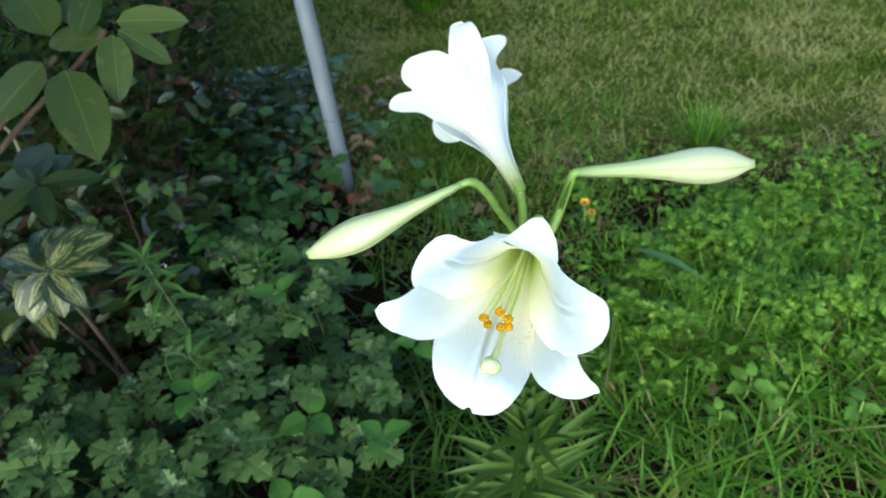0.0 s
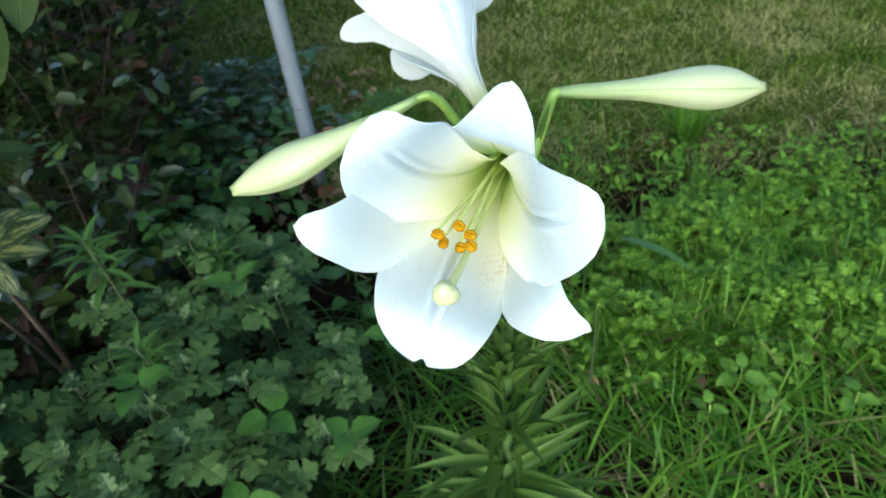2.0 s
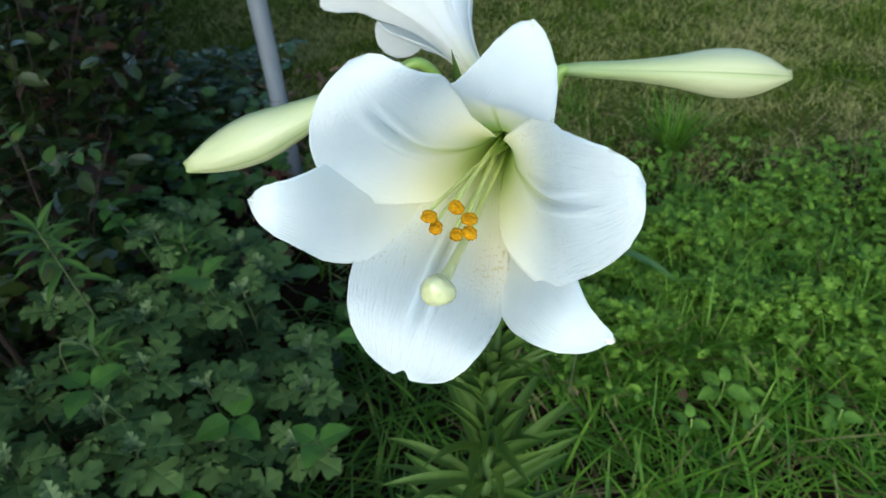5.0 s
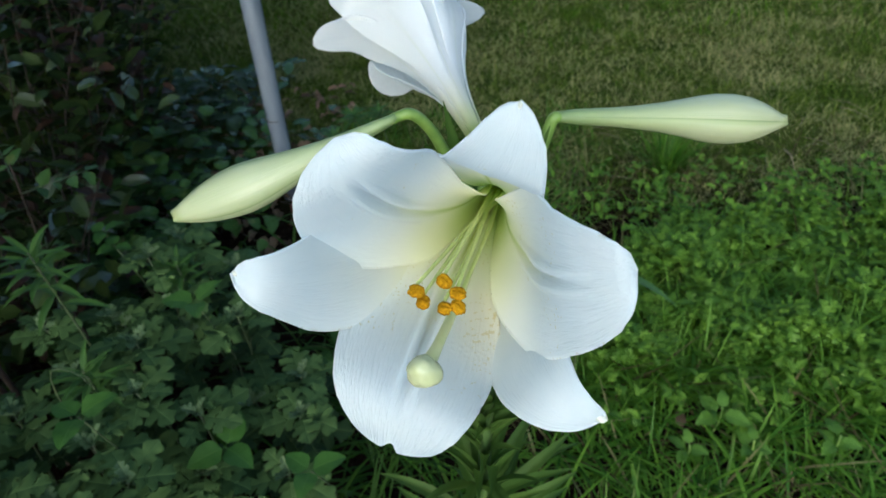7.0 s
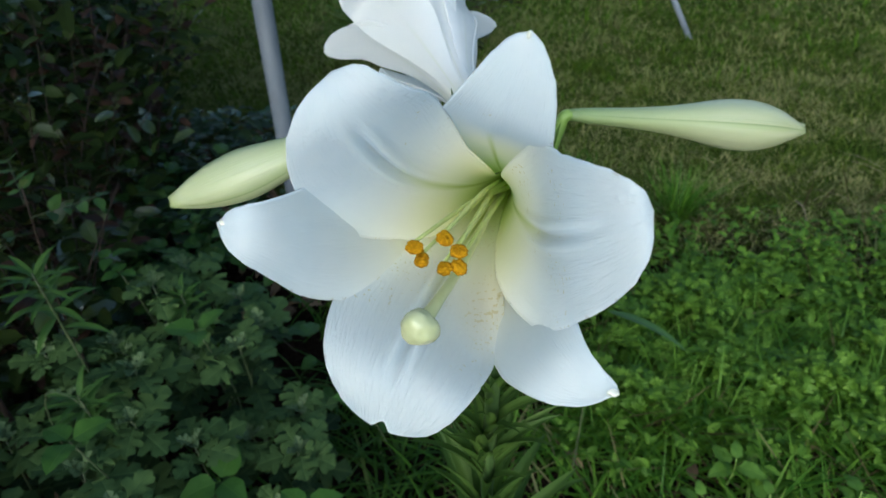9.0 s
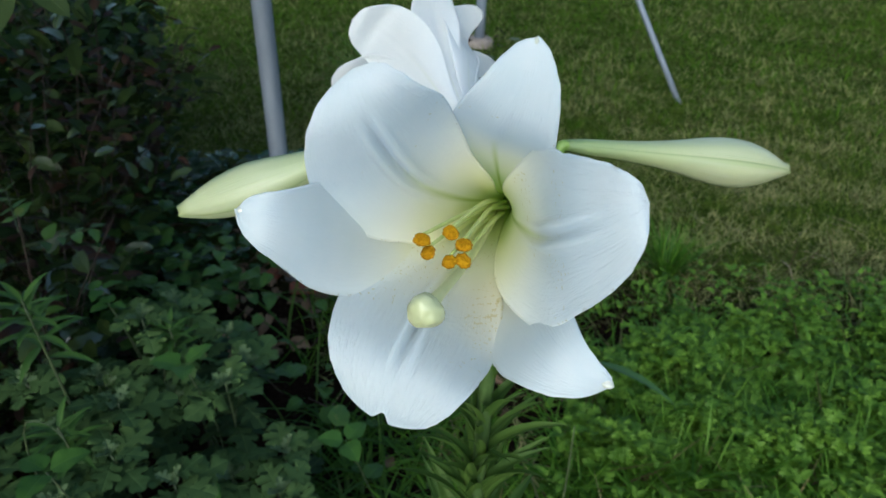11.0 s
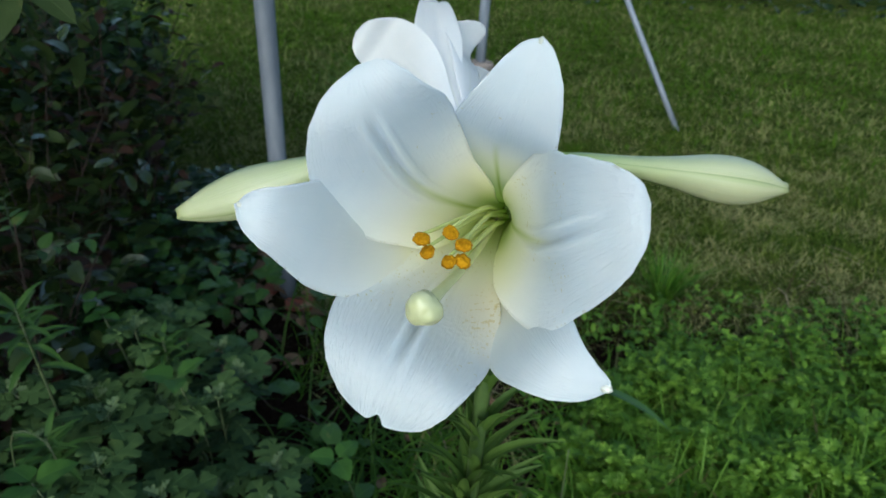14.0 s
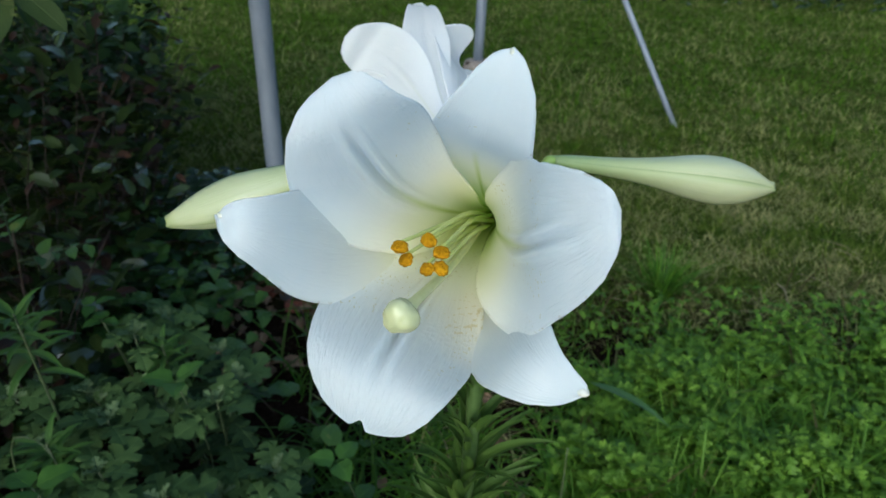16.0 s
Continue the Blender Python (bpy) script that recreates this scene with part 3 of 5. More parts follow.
# ---- ground ----
def build_ground():
    """One sheet to the horizon, fine and uneven near the flower bed."""
    def lines(lo, hi):
        near = np.linspace(lo, hi, 90)
        far = np.array([1.5, 4, 10, 30, 90, 250, 700])
        return np.concatenate([(lo - far)[::-1], near, hi + far])
    xs, ys = lines(-2.5, 3.5), lines(-1.0, 6.0)
    verts = []
    for y in ys:
        for x in xs:
            near = math.exp(-((x / 4) ** 2) - ((y - 2) / 5) ** 2)
            h = 0.010 * noise.noise(Vector((x * 1.7, y * 1.7, 0.3))) + 0.007 * noise.noise(Vector((x * 8, y * 8, 4)))
            verts.append((x, y, GROUND - 0.01 + h * near))
    w = len(xs)
    faces = [(j * w + i, j * w + i + 1, (j + 1) * w + i + 1, (j + 1) * w + i) for j in range(len(ys) - 1) for i in range(w - 1)]
    tagged(new("ground", shaped("ground", verts, faces, M_ground)), "dark soil bed, deepened for shade under plants, passing into worn green lawn", "ground", kind="structure")


build_ground()


# ---- the lily ----
def flower_axes(foot, ahead):
    u = Vector(ahead).normalized()
    e2 = (UP - u * UP.dot(u)).normalized()
    e1 = e2.cross(u)
    return Vector(foot), u, e1, e2


def tepal_mesh(name, axes, tip, width, material, inner, cup=0.0, turn=0.0, flare=(0.045, 0.90, 0.99), skew=0.0, notch=0.0, hook=0.0, curl=0.0, rib=1.0, dust=0.1, wide=(1, 1, 1, 1, 1, 1), sink=0.0, opens=0.42):
    """One tepal of the trumpet: a strip of the tube below, a broad recurved limb above, out to its tip."""
    foot, u, e1, e2 = axes
    d = Vector(tip) - foot
    a_t = d.dot(u)
    radial = d - u * a_t
    r_t = radial.length
    er0 = radial.normalized()
    et0 = u.cross(er0)
    lift = -0.0006 if inner else 0.0006
    ctl = [(0.0045, 0.0), (0.0060, 0.16), (0.0093, 0.33), (0.0175, 0.53), (0.0308, 0.735), flare[:2], (r_t * 0.92, flare[2]), (r_t, 1.0)]
    pts = curve_points([(r, a * a_t, 0) for r, a in ctl], 60)
    for _ in range(26):
        pts = [pts[0]] + [p * 0.25 + q * 0.5 + r * 0.25 for p, q, r in zip(pts, pts[1:], pts[2:])] + [pts[-1]]
    lens = [0.0]
    for p, q in zip(pts, pts[1:]):
        lens.append(lens[-1] + (q - p).length)
    total = lens[-1]
    rows, cols = (150 if notch else 96), (45 if inner else 31)
    full = ((0, 0.13), (0.2, 0.15), (0.36, 0.27), (0.5, 0.52), (0.62, 0.80), (0.72, 0.965), (0.80, 1.0), (0.87, 0.945), (0.92, 0.83), (0.955, 0.68), (0.98, 0.48), (0.993, 0.28), (1.0, 0.0)) if inner else \
           ((0, 0.19), (0.2, 0.23), (0.36, 0.36), (0.5, 0.58), (0.62, 0.84), (0.72, 0.985), (0.80, 0.96), (0.87, 0.83), (0.92, 0.68), (0.955, 0.53), (0.98, 0.36), (0.993, 0.21), (1.0, 0.0))
    if notch:
        full = full[:8] + ((0.92, 0.86), (0.955, 0.75), (0.98, 0.65), (1.0, 0.53))
    verts, faces, along = [], [], []
    for i in range(rows):
        t = i / (rows - 1)
        s = 1 - (1 - t) ** 1.7
        at = s * total
        k = min(max(np.searchsorted(lens, at) - 1, 0), len(pts) - 2)
        f = (at - lens[k]) / (lens[k + 1] - lens[k])
        p = pts[k].lerp(pts[k + 1], f)
        tan = (pts[min(k + 2, len(pts) - 1)] - pts[max(k - 1, 0)]).normalized()
        rho, ax = p.x, p.y
        w = width / 2 * (eased(full, s) * 2 + eased(full, max(0, s - 0.018)) + eased(full, min(1, s + 0.018 * (1 - s) * 8))) / 4 if s < 0.96 else width / 2 * eased(full, s)
        w *= float(np.interp(s, (0.0, 0.36, 0.5, 0.62, 0.74, 0.85, 0.94, 1.0), (1, *wide, wide[5])))
        g = min(1.0, max(0.0, (s - 0.55) / 0.45))
        bend = turn * (1 - g * g * (3 - 2 * g))
        er = er0 * math.cos(bend) + et0 * math.sin(bend)
        et = et0 * math.cos(bend) - er0 * math.sin(bend)
        n = (er * tan.y - u * tan.x).normalized()
        centre = foot + u * ax + er * (rho + lift) + n * sink * math.sin(math.pi * min(1.0, max(0.0, (s - 0.15) / 0.8))) ** 2
        fade = min(1.0, max(0.0, (s - opens) / 0.36))
        fade = fade * fade * (3 - 2 * fade)
        kappa = (1 - fade) / max(rho, 0.004) + fade * cup
        ahead = er * tan.x + u * tan.y
        for j in range(cols):
            q = (j / (cols - 1)) * 2 - 1
            v = q * w * (1 + q * skew * fade)
            fray = noise.noise(Vector((s * 55, q * 2, r_t * 400)))
            v *= 1 - (0.010 * abs(fray) + 0.03 * max(0.0, fray - 0.38)) * fade * abs(q) ** 6
            ang = v * kappa
            if abs(kappa) > 1e-4:
                y, back = math.sin(ang) / kappa, (1 - math.cos(ang)) / kappa
            else:
                y, back = v, 0.0
            ridge = (0.0022 * math.exp(-((abs(v) - 0.0032) / 0.0014) ** 2) - 0.0014 * math.exp(-(v / 0.0016) ** 2)) * fade * max(0.0, 1 - (s / 0.93) ** 6) * rib if inner else 0.0004 * math.exp(-(v / 0.003) ** 2) * fade
            ruffle = (0.0006 if inner else 0.0012) * fade * abs(q) ** 3 * math.sin(s * 21 + q * 2 + r_t * 900 + tip[0] * 500)
            pos = centre + et * y - n * (back + ridge + ruffle)
            if notch and s > 0.82:
                part_way = min(1.0, abs(q) / 0.22)
                pos += ahead * ((s - 0.82) / 0.18) ** 2 * (notch * part_way * part_way * (3 - 2 * part_way) - 0.0045 * q * q)
            if hook and s > 0.93:
                pos -= n * hook * ((s - 0.93) / 0.07) ** 2
            if curl and s > 0.88:
                pos += et * curl * ((s - 0.88) / 0.12) ** 3
            verts.append(pos)
            along.append((s, q, dust))
    for i in range(rows - 1):
        for j in range(cols - 1):
            faces.append((i * cols + j, i * cols + j + 1, (i + 1) * cols + j + 1, (i + 1) * cols + j))
    return shaped(name, verts, faces, material, along)


def thicken(ob, metres):
    mod = ob.modifiers.new("thickness", "SOLIDIFY")
    mod.thickness, mod.offset = metres, 0.0


def lobed_ball(name, centre, radii, material, ahead, lobes=0, depth=0.0, segs=18, rings=12, furrow=0.0, lumps=0.0):
    u = Vector(ahead).normalized()
    a = u.orthogonal().normalized()
    b = u.cross(a)
    verts, faces, along = [], [], []
    for i in range(rings + 1):
        th = math.pi * i / rings
        for j in range(segs):
            ph = 2 * math.pi * j / segs
            k = 1 + depth * math.cos(lobes * ph) * math.sin(th) if lobes else 1
            k *= 1 - furrow * math.exp(-(math.sin(ph / 2 - 0.4) / 0.16) ** 2) * math.sin(th)
            k *= 1 + lumps * noise.noise(Vector((math.cos(th) * 2.5, math.sin(th) * math.cos(ph) * 2.5, math.sin(th) * math.sin(ph) * 2.5)) + Vector(centre) * 900)
            verts.append(Vector(centre) + u * math.cos(th) * radii[0] * k + a * math.sin(th) * math.cos(ph) * radii[1] * k + b * math.sin(th) * math.sin(ph) * radii[2] * k)
            along.append((i / rings, j / segs, 0))
    for i in range(rings):
        for j in range(segs):
            faces.append((i * segs + j, i * segs + (j + 1) % segs, (i + 1) * segs + (j + 1) % segs, (i + 1) * segs + j))
    return shaped(name, verts, faces, material, along)


def bud(name, neck, tip, bulge, facing, sag=0.0, slim=False, material=M_bud):
    """A closed bud: slender ribbed neck, swollen three-sided end, blunt beak."""
    a, b = Vector(neck), Vector(tip)
    mid = a.lerp(b, 0.55) + UP * sag
    radii = [0.20, 0.29, 0.33, 0.37, 0.44, 0.55, 0.70, 0.87, 0.98, 1.0, 0.92, 0.74, 0.48, 0.22]
    if slim:
        radii = [0.17, 0.24, 0.29, 0.36, 0.46, 0.60, 0.77, 0.92, 1.0, 0.95, 0.84, 0.68, 0.48, 0.26]
    return tube(name, [a, a.lerp(b, 0.25) + UP * sag * 0.5, mid, a.lerp(b, 0.8) + UP * sag * 0.6, b], [r * bulge for r in radii], material, 34, 30,
                lambda ang, s: 1 + 0.045 * math.cos(3 * ang) * min(1, s * 2) - 0.06 * abs(math.cos(1.5 * ang)) ** 24 + 0.018 * math.cos(9 * ang) * (1 - s), facing=facing)


def build_lily():
    base = (0.078, 0.425, GROUND)
    lily = thing("lily_plant", 0, 0, 0, "tall white trumpet lily with two open flowers and two buds", "lily")
    umbel = Vector((0.078, 0.420, 0.762))
    part("stem", tube("stem", [base, (0.074, 0.42, 0.15), (0.077, 0.422, 0.5), umbel], [0.0065, 0.006, 0.0055, 0.0055], M_main_stem, 20, 10), lily)
    # front flower
    axes = flower_axes((0.081, 0.405, 0.810), (-0.22, -0.906, 0.36))
    cup = part("flower", tube("receptacle", [(0.0806, 0.4065, 0.8090), (0.0812, 0.4052, 0.8098), (0.0800, 0.4010, 0.8115)], [0.0042, 0.0050, 0.0050], M_stem, 8, 12), lily, label="fully open white trumpet flower facing forward")
    for tip, width, inner, kw in (
        ((0.0717, 0.2723, 0.9262), 0.0355, False, dict(cup=1.07, turn=0.204, flare=(0.0392, 0.9378, 1.0097), skew=-0.108, hook=0.0005, curl=0.0019, wide=(1.203, 1.12, 1.074, 1.072, 1.024, 0.968), sink=0.0032, opens=0.421, dust=0.0)),
        ((-0.0164, 0.2662, 0.8747), 0.0389, False, dict(cup=-2.32, turn=0.27, flare=(0.048, 0.9819, 1.0082), skew=0.209, hook=0.0005, curl=-0.0002, wide=(1.012, 1.03, 1.041, 1.053, 1.079, 0.887), sink=0.0035, opens=0.422, dust=0.0)),
        ((0.0938, 0.2392, 0.8334), 0.0361, False, dict(cup=-2.01, turn=-0.192, flare=(0.0438, 0.9939, 1.0249), skew=-0.258, hook=0.0032, curl=0.0038, wide=(0.998, 0.999, 0.995, 0.993, 1.024, 0.929), sink=0.0035, opens=0.395, dust=0.02)),
        ((0.0155, 0.2745, 0.9153), 0.053, True, dict(cup=1.2, turn=0.409, flare=(0.0428, 0.9707, 1.011), skew=0.066, hook=0.0003, curl=-0.0042, wide=(1.392, 1.331, 1.058, 1.054, 1.043, 0.946), sink=-0.003, opens=0.5, rib=2.4, dust=0.16)),
        ((0.0271, 0.2456, 0.8115), 0.0566, True, dict(cup=0.8, turn=-0.114, flare=(0.0429, 0.9854, 0.9958), skew=-0.021, hook=0.0018, curl=0.0014, wide=(1.019, 1.002, 1.087, 1.092, 1.061, 1.035), sink=0.0005, opens=0.48, notch=0.003, dust=1.0, rib=2.6)),
        ((0.1009, 0.2423, 0.8917), 0.0512, True, dict(cup=1.2, turn=-0.319, flare=(0.037, 0.9005, 1.015), skew=-0.031, hook=0.0002, curl=0.0021, wide=(1.366, 1.332, 1.264, 1.231, 0.975, 0.869), sink=-0.002, opens=0.5, dust=0.5, rib=2.3)),
    ):
        petal = part("petal", tepal_mesh("petal", axes, tip, width, M_petal_in, inner, **kw), cup)
        thicken(petal, 0.0007)
        if not inner:
            end = petal.data.vertices[len(petal.data.vertices) - 16].co
            near = petal.data.vertices[len(petal.data.vertices) - 16 - 31 * 6].co
            part("petal_tip", lobed_ball("petal_tip", end - (end - near).normalized() * 0.0008, (0.0020, 0.0015, 0.0014) if kw["hook"] > 0.002 else (0.0013, 0.0009, 0.0007), M_nub, end - near, 3, 0.12, 14, 10, 0.0, 0.15), petal, label="blunt thickened white petal tip")
    heart = axes[0] + axes[1] * 0.035
    anthers = ((0.0396, 0.263, 0.8687), (0.0415, 0.262, 0.8648), (0.0484, 0.266, 0.8698), (0.0526, 0.263, 0.8673), (0.0483, 0.262, 0.8617), (0.0526, 0.262, 0.8622))
    for i, p in enumerate(anthers):
        a = 2 * math.pi * i / 6
        q = heart + (axes[2] * math.cos(a) + axes[3] * math.sin(a)) * 0.003
        mid = q.lerp(Vector(p), 0.55) + Vector((0.002, 0, 0.005))
        part("filament", tube("filament", [q, mid, Vector(p) + Vector((0, 0.002, 0))], [0.0011, 0.0010, 0.0006], M_filament, 12, 7), cup, label="slender pale green filament")
        turn = Vector((1.0, -0.5 + 0.3 * math.cos(i * 2.0), 0.6 * math.sin(i * 2.1)))
        part("anther", lobed_ball("anther", Vector(p) - Vector((0, 0.001, 0)), (0.00262, 0.0019, 0.0019), M_pollen, turn, 2, 0.16, 26, 18, 0.5, 0.24), cup, label="orange anther dusted with pollen")
    tip = Vector((0.0418, 0.238, 0.8605))
    part("style", tube("style", [heart, heart.lerp(tip, 0.55) + Vector((0.002, 0, -0.001)), Vector((0.0462, 0.249, 0.8585)), tip], [0.0013, 0.0014, 0.0017, 0.0030], M_style, 18, 10), cup, label="pale green style")
    part("stigma", lobed_ball("stigma", tip + Vector((0, -0.001, -0.0002)), (0.0045, 0.0056, 0.0053), M_stigma, (-0.25, -0.9, -0.15), 3, 0.09, 30, 18, 0.0, 0.10), cup, label="three-lobed cream stigma")
    # flower that faces away
    foot, ahead = Vector((0.0685, 0.4340, 0.8182)), Vector((-0.0460, 0.15, 0.0220)).normalized()
    axes = flower_axes(foot, ahead)
    back = part("flower", tube("receptacle", [foot - ahead * 0.0018, foot, foot + ahead * 0.004], [0.0042, 0.0048, 0.0048], M_stem, 8, 12), lily, label="open white trumpet flower seen from behind")
    for tip, width, inner, kw in (
        ((0.0287, 0.5824, 0.8876), 0.035, False, dict(cup=-7.61, turn=-0.158, flare=(0.0489, 0.9658, 1.0263), skew=-0.037, hook=0.0003, curl=0.0, wide=(1, 1, 1, 1, 0.972, 1))),
        ((-0.0422, 0.5647, 0.819), 0.0344, False, dict(cup=-6.96, turn=0.26, flare=(0.0441, 0.886, 1.003), skew=0.245, hook=0, curl=-0.0, wide=(1, 1, 1.0, 1, 0.901, 0.947))),
        ((0.0801, 0.5931, 0.8285), 0.0283, False, dict(cup=-4.3, turn=-0.25, flare=(0.03, 0.9515, 0.9981), skew=0.12, hook=0, curl=0.0002, wide=(1, 1, 1, 1, 1.0, 1.003))),
        ((-0.0218, 0.5489, 0.8715), 0.0469, True, dict(rib=0.12, cup=-6.68, turn=0.232, flare=(0.0421, 0.9822, 0.9564), skew=0.03, hook=-0.0011, curl=-0.0019, wide=(1, 1, 1, 1, 0.993, 0.954))),
        ((0.0095, 0.558, 0.7811), 0.0448, True, dict(rib=0.12, cup=-1.25, turn=0.142, flare=(0.031, 1.0245, 0.997), skew=0.058, hook=0, curl=-0.0, wide=(1, 1, 1, 1, 1.001, 1.028))),
        ((0.0659, 0.5845, 0.8724), 0.0365, True, dict(rib=0.12, cup=-8.01, turn=-0.154, flare=(0.0281, 1.004, 0.9834), skew=-0.24, hook=-0.0003, curl=0.0007, wide=(1, 1, 1, 1, 1, 0.802))),
    ):
        thicken(part("petal", tepal_mesh("petal", axes, tip, width, M_petal_out, inner, **kw), back), 0.0007)
    # buds
    part("bud", bud("bud", (0.0264, 0.3985, 0.8535), (-0.0905, 0.382, 0.8085), 0.0128, (0.2, -0.9, -0.35), -0.002, True, M_bud_green), lily, label="closed pale green bud, still slim")
    part("bud", bud("bud", (0.1115, 0.4335, 0.8315), (0.2545, 0.461, 0.8085), 0.0145, (0.0, -0.85, 0.45), 0.001), lily, label="closed greenish white bud with dark seam")
    for tip, back in (((-0.0905, 0.382, 0.8085), (0.80, 0.11, 0.31)), ((0.2545, 0.461, 0.8090), (-0.95, -0.18, 0.15))):
        back = Vector(back).normalized()
        for k in range(3):
            w = (back.orthogonal().normalized() * math.cos(k * 2.09 + 0.5) + back.cross(back.orthogonal().normalized()) * math.sin(k * 2.09 + 0.5)) * 0.0021
            at = Vector(tip) + back * 0.0025 + w
            part("bud_tip", lobed_ball("bud_tip", at, (0.0038, 0.0017, 0.0017), M_bud, -back + w * 60, segs=10, rings=8), lily, label="blunt greenish tip of a bud")
    # flower stalks
    part("pedicel", tube("pedicel", [umbel, (0.064, 0.410, 0.796), (0.0545, 0.407, 0.816), (0.0430, 0.4035, 0.8420), (0.0335, 0.400, 0.8540), (0.0235, 0.3985, 0.8522)], [0.0034, 0.0031, 0.0031, 0.0030, 0.0029, 0.0026], M_stem, 26, 10), lily)
    part("pedicel", tube("pedicel", [umbel, (0.092, 0.42, 0.785), (0.0990, 0.427, 0.797), (0.1070, 0.432, 0.823), (0.1100, 0.433, 0.8310), (0.1160, 0.4345, 0.8303)], [0.0036, 0.0035, 0.0034, 0.0034, 0.0033, 0.0029], M_stem, 26, 10), lily)
    part("pedicel", tube("pedicel", [umbel, (0.0715, 0.424, 0.785), (0.0705, 0.4300, 0.8062), (0.0685, 0.4328, 0.8177)], [0.0036, 0.0034, 0.0032, 0.0038], M_stem, 18, 10), lily)
    part("pedicel", tube("pedicel", [umbel, (0.0795, 0.413, 0.785), (0.0808, 0.408, 0.801), (0.0808, 0.4062, 0.8092)], [0.0036, 0.0034, 0.0034, 0.0038], M_stem, 18, 10), lily)
    bract = leaf_mesh("bract", 0.05, 0.006, M_lily_leaf, "lance", 8, 0.5, 0.1)
    part("bract", bract, lily, toward((0.060, 0.412, 0.800), (0.0478, 0.408, 0.8605), 0.05, facing=(0.1, -1.0, 0.4)))
    part("bract", bract, lily, toward((0.0985, 0.4260, 0.796), (0.1085, 0.4300, 0.8300), 0.05, facing=(-0.4, -1.0, 0.3)))
    # leaves up the stem
    kinds = [leaf_mesh("lily_leaf", 0.12, 0.0150, M_lily_leaf, "lance", 10, 0.50, 0.22 + 0.14 * k, seed=k) for k in range(4)]
    rng = random.Random(5)
    for i in range(245):
        z = -0.08 + 0.815 * (i / 245) ** 0.80 + rng.uniform(-0.008, 0.008)
        size = 1.08 - 0.50 * min(1.0, max(0.0, (z - 0.34) / 0.26)) + rng.uniform(-0.16, 0.14)
        lift = rng.uniform(0.15, 0.60) + 0.85 * min(1.0, max(0.0, (z - 0.34) / 0.14))
        part("leaf", kinds[i % 4], lily, leaf_pose((0.0765, 0.4215, z), i * 2.39996 + rng.uniform(-0.5, 0.5), lift, size, rng.uniform(-0.6, 0.6)))
    return lily


build_lily()


# ---- steel poles ----
def build_poles():
    pole = thing("steel_pole", -0.425, 1.73, GROUND, "grey weathered galvanised steel pole standing in the bed", "pole")
    part("pipe", tube("pipe", [(0, 0, -0.1), (0.0, 0, 1.0), (-0.004, 0, 2.25)], [0.0245, 0.0245, 0.0245], M_galva, 10, 24), pole)
    part("wire", tube("wire", [(-0.001, 0, 0.2600), (-0.001, 0, 0.2615)], [0.0252, 0.0252], M_twig, 3, 24), pole, label="thin dark wire tied round the pole")
    far = thing("clothes_post", 0.21, 4.55, GROUND, "grey steel post in a concrete footing with a slanting brace", "post")
    part("pipe", tube("pipe", [(0, 0, -0.1), (0.01, 0, 1.0), (0.02, 0, 2.1)], [0.033, 0.033, 0.033], M_galva, 8, 20), far)
    part("footing", tube("footing", [(0, 0, -0.08), (0, 0, 0.03), (0, 0, 0.05)], [0.10, 0.095, 0.07], M_concrete, 5, 16), far, label="round concrete footing")
    part("brace", tube("brace", [(1.075, -1.06, -0.05), (0.55, -0.55, 0.95), (0.02, -0.02, 1.95)], [0.015, 0.015, 0.015], M_galva, 8, 14), far, label="thin slanting steel brace")


build_poles()


# ---- the bed: chrysanthemums ----
MUM = [lobed_leaf("chrysanthemum_leaf", 0.064, 0.064, M_mum, 0.14, 0.30, 0.010, 1.0, k) for k in range(5)]
MUM_LOW = [lobed_leaf("lower_leaf", 0.070, 0.068, M_mum_low, 0.16, 0.40, 0.012, 1.0, k + 7) for k in range(3)]
MUM_YOUNG = [lobed_leaf("young_leaf", 0.030, 0.026, M_mum_young, 0.5, 0.15, 0.003, 1.2, k + 11) for k in range(3)]


